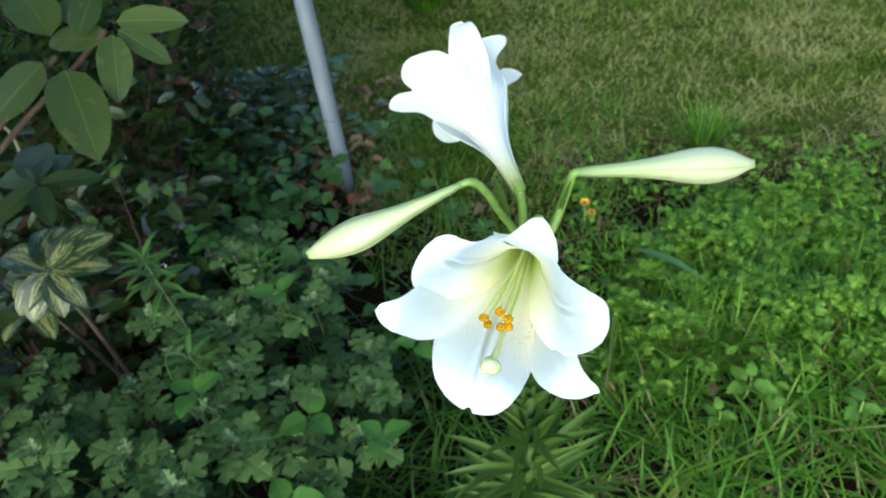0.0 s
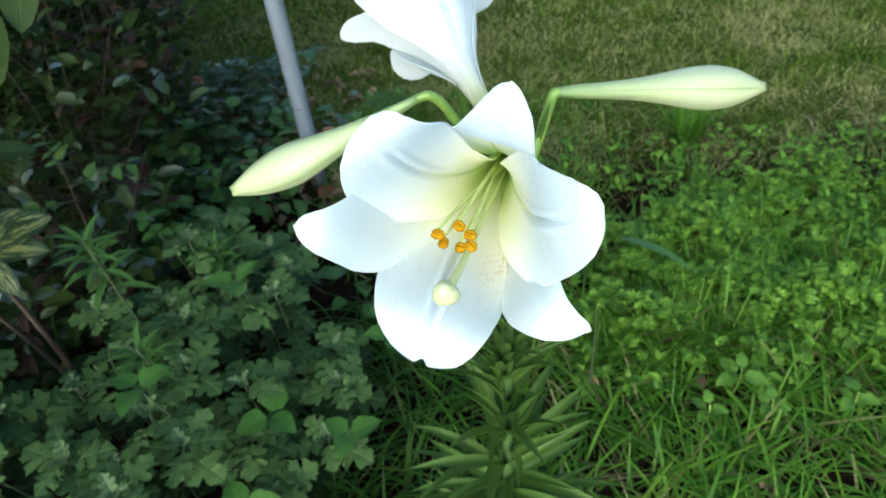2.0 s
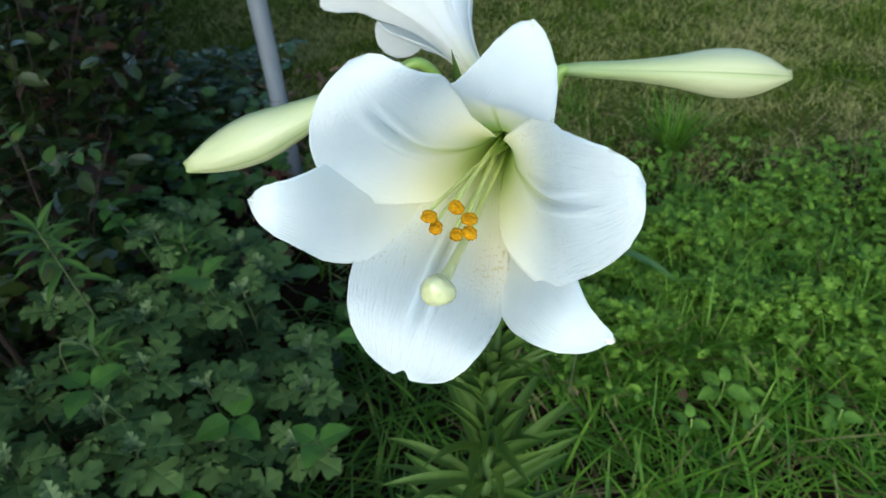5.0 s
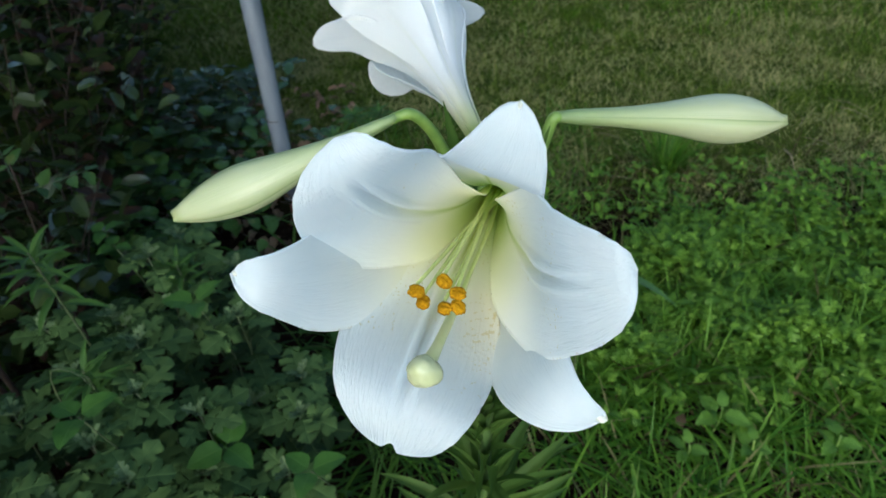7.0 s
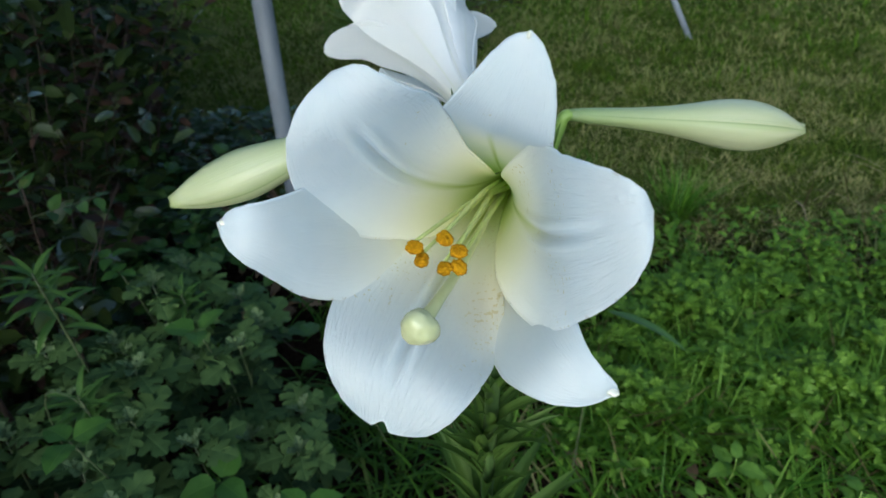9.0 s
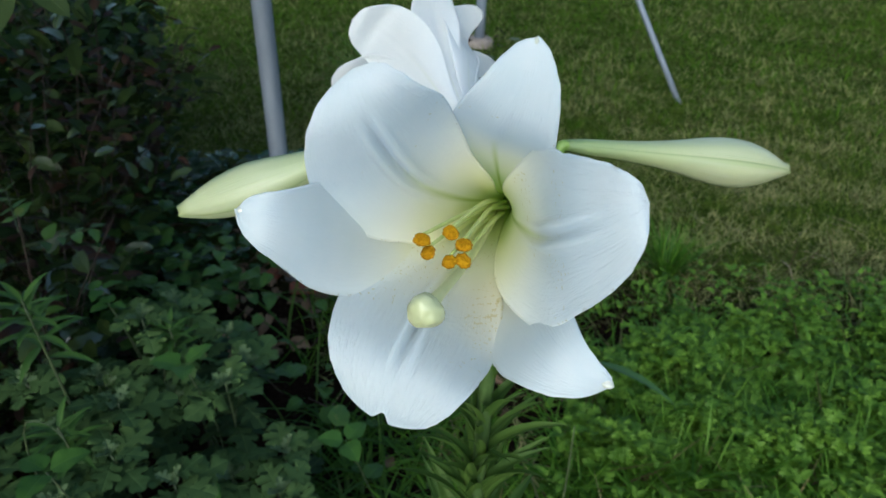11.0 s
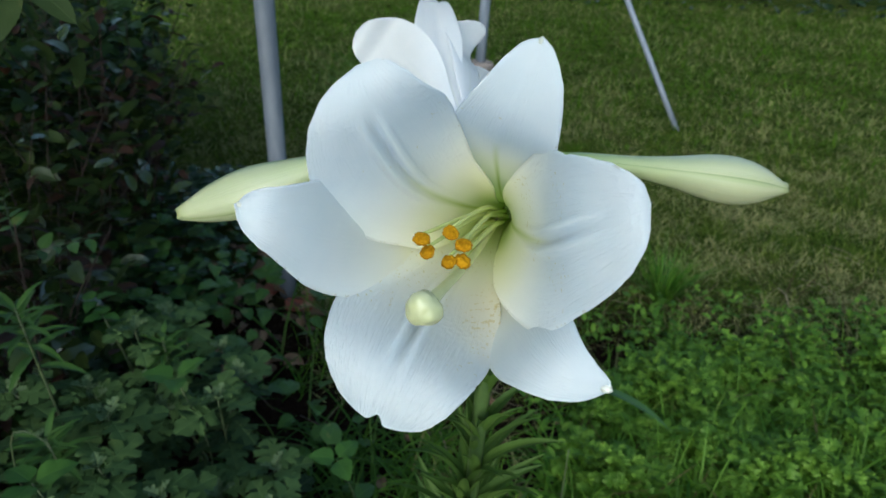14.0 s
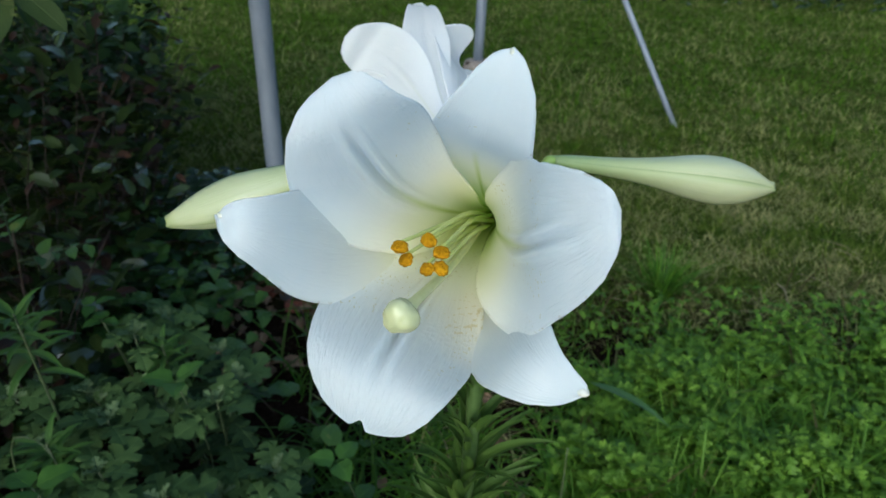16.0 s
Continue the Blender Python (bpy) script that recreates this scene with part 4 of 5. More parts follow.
def chrysanthemum(x, y, height, shoots, seed, label):
    """Two to four shoots, each topped by a rosette of lobed leaves round a pale downy tip."""
    rng = random.Random(seed)
    plant = thing("chrysanthemum_plant", x, y, GROUND, label, "plant", "chrysanthemums in the bed")
    first = rng.uniform(0, 6.28)
    for k in range(shoots):
        a = first + 6.28 * k / shoots + rng.uniform(-0.4, 0.4)
        foot = Vector((math.cos(a), math.sin(a), 0)) * 0.012
        h = height * rng.uniform(0.72, 1.0)
        reach = rng.uniform(0.03, 0.075)
        top = Vector((math.cos(a) * reach, math.sin(a) * reach - 0.03, h))
        mid = foot.lerp(top, 0.5) + Vector((rng.uniform(-0.02, 0.02), rng.uniform(-0.02, 0.02), 0.02))
        line = [foot - UP * 0.02, mid, top]
        part("stem", tube("stem", line, [0.0022, 0.0018, 0.0012], M_weed_stem, 8, 6), plant)
        pts = curve_points(line, 30)
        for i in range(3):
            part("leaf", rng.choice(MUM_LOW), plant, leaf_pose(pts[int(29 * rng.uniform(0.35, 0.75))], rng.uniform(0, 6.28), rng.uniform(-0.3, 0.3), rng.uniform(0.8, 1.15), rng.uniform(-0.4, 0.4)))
        for i in range(6):
            part("leaf", rng.choice(MUM), plant, leaf_pose(pts[29 - i // 2], i * 2.4 + k + rng.uniform(-0.3, 0.3), rng.uniform(-0.05, 0.35), rng.uniform(0.72, 1.08) * (0.85 + 0.05 * i), rng.uniform(-0.35, 0.35)))
        for i in range(3):
            part("young_leaf", rng.choice(MUM_YOUNG), plant, leaf_pose(top, i * 2.1 + k + rng.uniform(-0.3, 0.3), rng.uniform(0.5, 1.0), rng.uniform(0.7, 1.05), rng.uniform(-0.4, 0.4)), label="pale downy young leaf")
    return plant


def build_chrysanthemums():
    rng = random.Random(11)
    spots = []
    tries = 0
    while len(spots) < 48 and tries < 6000:
        tries += 1
        x, y = rng.uniform(-1.15, -0.08), rng.uniform(0.10, 1.16)
        edge = -0.16 - 0.35 * max(0, y - 0.6)
        if x > edge or (x < -0.42 and rng.random() < 0.35) or (x < -0.58 and rng.random() < 0.4) or (x < -0.62 and y > 0.78) or (x < -0.5 and y > 0.95):
            continue
        if all((x - a) ** 2 + (y - b) ** 2 > 0.118 ** 2 for a, b in spots):
            spots.append((x, y))
    for i, (x, y) in enumerate(spots):
        h = 0.235 + min(0.17, max(0.0, -0.29 - x)) + 0.02 * math.sin(5 * x + 3 * y) + rng.uniform(-0.04, 0.04)
        chrysanthemum(x, y, h, rng.choice((2, 3, 3)), 100 + i, "bushy green chrysanthemum with lobed downy leaves, no flowers")


build_chrysanthemums()

# ---- the bed: bean-like trifoliate weeds ----
BEAN = [leaf_mesh("leaflet", 0.050, 0.039, M_bean, "ovate", 8, 0.18, 0.25, 0.005, 0.1, k) for k in range(3)]


def trifoliate(x, y, z, heading, size, seed):
    rng = random.Random(seed)
    weed = thing("bean_weed", x, y, GROUND, "fresh green weed with three-part oval leaves among chrysanthemums", "weed", "bean weeds")
    h = z - GROUND
    part("stem", tube("stem", [(rng.uniform(-0.06, 0.06), 0.05, -0.02), (0.02, 0.03, h * 0.5), (0, 0, h)], [0.0016, 0.0014, 0.001], M_weed_stem, 10, 6), weed)
    for k, a in enumerate((0.0, 2.0, -2.0)):
        part("leaflet", BEAN[k], weed, leaf_pose((0, 0, h), heading + a, 0.05 + rng.uniform(-0.15, 0.2), size * rng.uniform(0.9, 1.1), rng.uniform(-0.25, 0.25)))
    return weed


def build_beans():
    for i, (x, y, z, a, k) in enumerate((
        (-0.378, 0.885, 0.240, -1.2, 1.0), (-0.452, 0.630, 0.285, 2.7, 0.95), (-0.305, 0.680, 0.125, -0.6, 1.15), (-0.168, 0.640, 0.120, -1.7, 1.0),
        (-0.585, 1.045, 0.270, 0.5, 0.7), (-0.560, 1.02, 0.255, -2.2, 0.7), (-0.12, 0.88, 0.08, -1.0, 1.0), (-0.40, 0.42, 0.18, 1.0, 1.0),
        (-0.30, 0.50, 0.16, 2.2, 1.0))):
        trifoliate(x, y, z, a, k, 40 + i)


build_beans()

# ---- the bed: broad vine leaves further back ----
VINE = [leaf_mesh("vine_leaf", 0.055, 0.045, M_vine, "ovate", 8, 0.2, 0.35, 0.01, 0.15, k) for k in range(4)]


def build_vines():
    rng = random.Random(21)
    for k in range(30):
        x, y = rng.uniform(-0.95, -0.12), rng.uniform(1.0, 1.95)
        if x > -0.10 - 0.28 * (y - 1.0) or math.hypot(x + 0.425, y - 1.73) < 0.09:
            continue
        vine = thing("ground_vine", x, y, GROUND, "low creeping vine with broad bluish green leaves", "vine", "vines covering the bed")
        run = rng.uniform(0, 6.28)
        line = [(0, 0, 0), (0.08 * math.cos(run), 0.08 * math.sin(run), 0.07), (0.2 * math.cos(run + 0.3), 0.2 * math.sin(run + 0.3), 0.05)]
        part("runner", tube("runner", line, [0.0022, 0.002, 0.0014], M_twig, 8, 5), vine)
        pts = curve_points(line, 20)
        for i in range(13):
            p = pts[rng.randrange(20)] + Vector((rng.uniform(-0.09, 0.09), rng.uniform(-0.09, 0.09), rng.uniform(0.01, 0.13)))
            part("leaf", rng.choice(VINE), vine, leaf_pose(p, rng.uniform(0, 6.28), rng.uniform(-0.4, 0.35), rng.uniform(0.65, 1.1), rng.uniform(-0.5, 0.5)))


build_vines()
CREEPER = [leaf_mesh("creeper_leaf", 0.062, 0.030, M_creeper, "oblong", 7, 0.18, 0.25, 0.008, 0.12, k) for k in range(3)]


def build_creepers():
    rng = random.Random(29)
    for k in range(20):
        x, y = rng.uniform(-1.05, -0.38), rng.uniform(1.45, 2.45)
        if x > -0.10 - 0.32 * (y - 1.0) or math.hypot(x + 0.425, y - 1.73) < 0.10:
            continue
        herb = thing("glossy_creeper", x, y, GROUND, "low creeper with narrow shiny dark leaves over litter", "creeper", "shiny creepers below the pole")
        part("runner", tube("runner", [(-0.12, 0.02, 0.005), (0, 0.0, 0.05), (0.12, -0.02, 0.02)], [0.002, 0.0018, 0.001], M_twig, 8, 5), herb)
        for i in range(15):
            p = Vector((rng.uniform(-0.14, 0.14), rng.uniform(-0.10, 0.10), rng.uniform(0.02, 0.10)))
            part("leaf", rng.choice(CREEPER), herb, leaf_pose(p, rng.uniform(0, 6.28), rng.uniform(-0.25, 0.3), rng.uniform(0.7, 1.2), rng.uniform(-0.4, 0.4)))


build_creepers()



def build_undergrowth():
    rng = random.Random(27)
    for k in range(24):
        x, y = rng.uniform(-1.5, -0.70), rng.uniform(0.75, 2.3)
        herb = thing("shaded_undergrowth", x, y, GROUND, "low leafy undergrowth below the shrubs, coloured dark for shade", "undergrowth", "undergrowth below the shrubs")
        part("runner", tube("runner", [(-0.1, 0, 0), (0, 0.03, 0.05), (0.1, 0, 0.03)], [0.002, 0.002, 0.001], M_twig, 6, 5), herb)
        for i in range(20):
            p = Vector((rng.uniform(-0.13, 0.13), rng.uniform(-0.13, 0.13), rng.uniform(0.02, 0.16)))
            part("leaf", SHADED_LEAF, herb, leaf_pose(p, rng.uniform(0, 6.28), rng.uniform(-0.4, 0.4), rng.uniform(0.8, 1.4), rng.uniform(-0.5, 0.5)))


# undergrowth leaf in the darker colour that stands for shade
SHADED_LEAF = leaf_mesh("shaded_leaf", 0.06, 0.042, M_rhodo_shaded, "ovate", 7, 0.2, 0.35, 0.01, 0.15, 4)
build_undergrowth()

# ---- the bed: dark shrub behind ----
GLOSSY = [leaf_mesh("glossy_leaf", 0.055, 0.024, M_shrub, "oblong", 6, 0.2, 0.3, 0.006, 0.1, k) for k in range(3)]
REDDISH = [leaf_mesh("reddish_leaf", 0.045, 0.020, M_shrub_red, "oblong", 6, 0.25, 0.4, 0.006, 0.1, 7)]


def dark_shrub(x, y, height, spread, leaves, seed):
    rng = random.Random(seed)
    shrub = thing("dark_shrub", x, y, GROUND, "dense dark shrub with glossy leaves and reddish twigs", "shrub", "dark shrubs at the back of the bed")
    lines = []
    for k in range(11):
        a = 2 * math.pi * k / 11 + rng.uniform(-0.3, 0.3)
        r = spread * rng.uniform(0.45, 1.0)
        h = height * rng.uniform(0.55, 1.0)
        line = [(0.02 * math.cos(a), 0.02 * math.sin(a), -0.03), (0.45 * r * math.cos(a), 0.45 * r * math.sin(a), h * 0.55), (r * math.cos(a + 0.2), r * math.sin(a + 0.2), h)]
        part("branch", tube("branch", line, [0.0030, 0.0019, 0.0009], M_dark_twig, 9, 6), shrub)
        lines.append(curve_points(line, 24))
    for i in range(leaves):
        pts = rng.choice(lines)
        p = pts[rng.randrange(3, 24)] + Vector((rng.uniform(-0.10, 0.10), rng.uniform(-0.10, 0.10), rng.uniform(-0.08, 0.05)))
        kind = rng.choice(REDDISH) if rng.random() < 0.30 else rng.choice(GLOSSY)
        part("leaf", kind, shrub, leaf_pose(p, rng.uniform(0, 6.28), rng.uniform(-0.3, 0.8), rng.uniform(0.75, 1.5), rng.uniform(-0.7, 0.7)))


for spec in ((-0.80, 1.12, 0.60, 0.26, 290, 1), (-1.02, 1.50, 0.82, 0.36, 300, 2), (-0.98, 1.95, 0.90, 0.32, 300, 3), (-1.35, 1.2, 0.8, 0.38, 170, 4), (-1.45, 1.9, 0.8, 0.42, 180, 5), (-1.25, 2.5, 0.55, 0.38, 240, 7), (-1.05, 0.95, 0.62, 0.30, 280, 8), (-0.92, 1.42, 0.45, 0.24, 230, 9), (-1.75, 1.55, 0.9, 0.42, 130, 10), (-2.0, 2.4, 0.9, 0.45, 150, 11), (-1.10, 2.25, 0.92, 0.34, 300, 12), (-0.98, 1.72, 0.75, 0.26, 260, 13)):
    dark_shrub(*spec)


def build_thicket():
    """The close dark growth behind the shrubs, too dense to tell plant from plant."""
    rng = random.Random(61)
    poses = []
    for i in range(7000):
        x, y = rng.uniform(-2.9, -0.95), rng.uniform(1.5, 3.6)
        if x > -1.0 - 0.35 * max(0, y - 2.2) or math.hypot(x + 1.75, (y - 2.5) * 0.9) > 0.95 + 0.3 * noise.noise(Vector((x * 1.5, y * 1.5, 2))):
            continue
        top = 0.62 + 0.28 * noise.noise(Vector((x * 2.2, y * 2.2, 9))) - 0.25 * max(0, y - 2.9)
        p = (x, y, GROUND + top * rng.uniform(0.1, 1.0) ** 0.6)
        poses.append(leaf_pose(p, rng.uniform(0, 6.28), rng.uniform(-0.5, 0.8), rng.uniform(0.8, 1.7), rng.uniform(-0.7, 0.7)))
    tagged(new("thicket", scattered("thicket", GLOSSY[0], poses, M_thicket)), "dense dark evergreen thicket behind the bed", "thicket", kind="stuff")


build_thicket()

# ---- rhododendron reaching in ----
RHODO = leaf_mesh("rhododendron_leaf", 0.13, 0.060, M_rhodo, "oblong", 10, 0.16, 0.12, 0.008, 0.05, 1)
RHODO_SHADED = leaf_mesh("shaded_leaf", 0.13, 0.05, M_rhodo_shaded, "oblong", 10, 0.16, 0.2, 0.008, 0.05, 2)


def build_rhododendron():
    shrub = thing("rhododendron", -0.98, 0.62, GROUND, "large rhododendron with broad leathery olive green leaves", "shrub")
    to = Vector((-0.98, 0.62, GROUND))
    tops = [Vector(p) for p in ((-0.317, 0.630, 0.887), (-0.362, 0.606, 0.876), (-0.650, 0.816, 0.580), (-0.75, 0.62, 0.98), (-0.85, 0.95, 1.02), (-1.1, 0.8, 1.1), (-0.78, 0.35, 0.92), (-1.15, 0.45, 1.0))]
    part("trunk", tube("trunk", [(0, 0, -0.05), (0.02, 0.02, 0.35), (0.08, 0.06, 0.70)], [0.022, 0.018, 0.013], M_twig, 10, 10), shrub)
    for p in tops:
        q = p - to
        start = Vector((0.02, 0.02, 0.40))
        part("branch", tube("branch", [start, start.lerp(q, 0.55) + Vector((0, 0, 0.07)), q], [0.007, 0.004, 0.0025], M_twig, 12, 8), shrub)
    for a in ((-0.311, 0.630, 0.887, -0.306, 0.578, 0.835), (-0.311, 0.636, 0.887, -0.271, 0.637, 0.843), (-0.319, 0.650, 0.887, -0.249, 0.666, 0.872),
              (-0.329, 0.647, 0.887, -0.396, 0.689, 0.887), (-0.314, 0.622, 0.880, -0.394, 0.659, 0.865), (-0.353, 0.596, 0.872, -0.305, 0.508, 0.813),
              (-0.371, 0.602, 0.876, -0.415, 0.547, 0.839), (-0.367, 0.621, 0.887, -0.440, 0.708, 0.902), (-0.341, 0.617, 0.887, -0.337, 0.676, 0.909)):
        part("leaf", RHODO, shrub, toward(Vector(a[:3]) - to, Vector(a[3:]) - to, 0.138, facing=(0.45, -0.5, 0.75)))
    part("twig", tube("twig", [Vector(p) - to for p in ((-0.96, 0.70, 0.42), (-0.90, 1.02, 0.53), (-0.858, 1.052, 0.55), (-0.788, 0.983, 0.55), (-0.773, 0.94, 0.50))], [0.0035, 0.003, 0.0028, 0.0024, 0.0018], M_straw, 16, 7), shrub, label="pale curved bare twig")
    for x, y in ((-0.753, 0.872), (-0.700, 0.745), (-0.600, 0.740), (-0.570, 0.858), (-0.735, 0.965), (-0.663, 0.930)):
        part("leaf", RHODO_SHADED, shrub, toward(Vector((-0.650, 0.816, 0.580)) - to, Vector((x, y, 0.555)) - to, 0.138, facing=(0.3, -0.4, 0.85)))
    rng = random.Random(31)
    for p in tops[3:]:
        for j in range(9):
            part("leaf", RHODO, shrub, leaf_pose(p - to, j * 0.72 + rng.uniform(-0.2, 0.2), rng.uniform(-0.5, 0.25), rng.uniform(0.8, 1.1), rng.uniform(-0.2, 0.2)))


build_rhododendron()


def build_canopy():
    """An unseen tall old rhododendron, added so that its overhanging crown shades the bed."""
    rng = random.Random(37)
    shrub = thing("unseen_tall_rhododendron", -1.75, 0.95, GROUND, "unseen tall spreading rhododendron, added to shade the flower bed", "shrub")
    part("trunk", tube("trunk", [(0, 0, -0.05), (0.05, 0.05, 0.8), (0.2, 0.05, 1.6)], [0.05, 0.042, 0.03], M_twig, 12, 12), shrub)
    poses = []
    for k in range(200):
        q = Vector((rng.uniform(-0.3, 1.25), rng.uniform(-1.9, 1.1), 0))
        q.z = 2.05 - 0.28 * (q.x - 0.4) ** 2 - 0.12 * q.y ** 2 + rng.uniform(-0.35, 0.1)
        if k % 6 == 0:
            part("branch", tube("branch", [(0.2, 0.05, 1.55), Vector((0.2, 0.05, 1.55)).lerp(q, 0.5) + Vector((0, 0, 0.1)), q], [0.016, 0.01, 0.005], M_twig, 10, 7), shrub)
        for j in range(9):
            poses.append(leaf_pose(q, j * 0.7 + rng.uniform(-0.2, 0.2), rng.uniform(-0.5, 0.3), rng.uniform(0.9, 1.2), rng.uniform(-0.2, 0.2)))
    tagged(part("crown", scattered("crown", RHODO, poses, M_rhodo), shrub), kind="stuff")


build_canopy()

# ---- variegated shrub ----
CREAM = [leaf_mesh("variegated_leaf", 0.10, 0.048, M_variegated, "oblong", 9, 0.2, 0.3, 0.006, 0.1, k) for k in range(3)]


def build_variegated():
    shrub = thing("variegated_shrub", -0.73, 0.83, GROUND, "small shrub with cream and green variegated leaves", "shrub")
    to = Vector((-0.73, 0.83, GROUND))
    centre = Vector((-0.705, 0.791, 0.42)) - to
    part("stem", tube("stem", [(0, 0, -0.03), (-0.01, 0.01, 0.3), centre], [0.006, 0.005, 0.004], M_twig, 10, 8), shrub)
    part("stem", tube("stem", [(0, 0, -0.03), (-0.04, 0.02, 0.2), (-0.10, 0.02, 0.44)], [0.006, 0.005, 0.003], M_twig, 10, 8), shrub)
    for i, (x, y, z) in enumerate(((-0.821, 0.845, 0.42), (-0.810, 0.815, 0.40), (-0.751, 0.885, 0.44), (-0.718, 0.890, 0.44), (-0.618, 0.871, 0.43), (-0.759, 0.734, 0.37),
                                   (-0.735, 0.725, 0.36), (-0.645, 0.750, 0.37), (-0.680, 0.735, 0.36), (-0.612, 0.820, 0.40), (-0.787, 0.770, 0.38), (-0.66, 0.87, 0.45))):
        part("leaf", CREAM[i % 3], shrub, toward(centre, Vector((x, y, z)) - to, 0.106, facing=(0.35, -0.3, 0.9)))
    rng = random.Random(8)
    for j in range(12):
        part("leaf", CREAM[j % 3], shrub, leaf_pose((-0.10, 0.02, 0.44), j * 0.9, rng.uniform(-0.4, 0.3), rng.uniform(0.8, 1.0), 0))


build_variegated()

# ---- narrow-leaved weeds ----
LANCE = [leaf_mesh("narrow_leaf", 0.085, 0.0155, M_lance, "lance", 7, 0.3, 0.4, 0.0, 0, k) for k in range(3)]


def narrow_weed(x, y, top, size, leaves, seed):
    rng = random.Random(seed)
    weed = thing("narrow_leaved_weed", x, y, GROUND, "upright weed with whorled narrow green leaves", "weed", "narrow-leaved weeds")
    h = top - GROUND
    part("stem", tube("stem", [(0.03, 0.02, -0.02), (0.01, 0.01, h * 0.5), (0, 0, h)], [0.0026, 0.0022, 0.0014], M_weed_stem, 10, 7), weed)
    for i in range(leaves):
        f = 0.80 + 0.20 * (i / leaves) ** 0.6
        part("leaf", LANCE[i % 3], weed, leaf_pose((0.02 * (1 - f), 0.02 * (1 - f), h * f), i * 2.4 + rng.uniform(-0.2, 0.2), 0.05 + 3.4 * max(0, f - 0.85) + rng.uniform(-0.15, 0.15), size * (1.25 - 0.7 * max(0, f - 0.8) * 3), 0))


for spec in ((-0.565, 0.834, 0.40, 0.82, 26, 1), (-0.511, 0.744, 0.24, 0.75, 22, 2), (-0.232, 1.894, 0.02, 0.75, 22, 3), (-0.290, 1.83, -0.01, 0.65, 20, 4), (-0.16, 1.95, 0.0, 0.65, 20, 5),
             (-0.06, 1.42, -0.02, 0.6, 20, 6), (0.02, 1.35, -0.03, 0.55, 18, 7), (-0.45, 1.0, 0.22, 0.7, 20, 11)):
    narrow_weed(*spec)

# ---- far planting ----
def build_far_tuft():
    rng = np.random.default_rng(3)
    n = 260
    a = rng.uniform(0, 6.28, n)
    r = 0.10 * np.sqrt(rng.uniform(0, 1, n))
    spots = np.c_[-0.20 + r * np.cos(a), 3.12 + r * np.sin(a), np.full(n, GROUND)]
    tagged(new("ornamental_grass", blades("ornamental_grass", spots, rng.uniform(0.3, 0.55, n), rng.uniform(0.006, 0.011, n), a + rng.uniform(-0.5, 0.5, n), rng.uniform(0.15, 0.6, n), rng.uniform(0.5, 1.3, n), 6, M_grass)), "clump of long arching green grass leaves", "grass")


build_far_tuft()
dark_shrub(0.10, 3.35, 0.35, 0.22, 120, 17)

HEDGE_LEAF = leaf_mesh("hedge_leaf", 0.09, 0.05, M_hedge, "ovate", 3, 0.2, 0.3, 0, 0, 3)


def build_hedge():
    rng = random.Random(4)
    poses = []
    for i in range(14000):
        x = rng.uniform(-9, 12)
        t = rng.uniform(0, math.pi)
        r = 0.8 + 0.25 * noise.noise(Vector((x * 1.3, t, 2)))
        poses.append(leaf_pose((x, 8.25 - 0.75 * math.cos(t) * r * rng.uniform(0.8, 1.1), GROUND + 3.0 * math.sin(t) * r * rng.uniform(0.75, 1.05)), rng.uniform(0, 6.28), rng.uniform(-0.6, 0.8), rng.uniform(0.9, 1.8), rng.uniform(-0.6, 0.6)))
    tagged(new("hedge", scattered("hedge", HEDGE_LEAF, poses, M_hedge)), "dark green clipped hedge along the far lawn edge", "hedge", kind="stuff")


build_hedge()


# ---- lawn and grasses ----
def in_bed(x, y):
    """How far a place lies inside the planted bed at the side (negative: on the lawn)."""
    return -0.10 - 0.30 * np.maximum(0, y - 1.0) - x - 0.9 * np.maximum(0, y - 1.9)


def bare(x, y):
    """True where the soil shows between the plants."""
    near = ((x - 0.26) / 0.09) ** 2 + ((y - 1.22) / 0.15) ** 2
    spot = ((x - 0.53) / 0.10) ** 2 + ((y - 1.52) / 0.06) ** 2
    strip = ((x + 0.09) / 0.05) ** 2 + ((y - 0.88) / 0.12) ** 2
    verge = ((x + 0.19) / 0.15) ** 2 + ((y - 1.12) / 0.20) ** 2
    return np.minimum(np.minimum(near, spot), np.minimum(strip, verge)) < 1 + 0.35 * np.sin(x * 37 + y * 23)


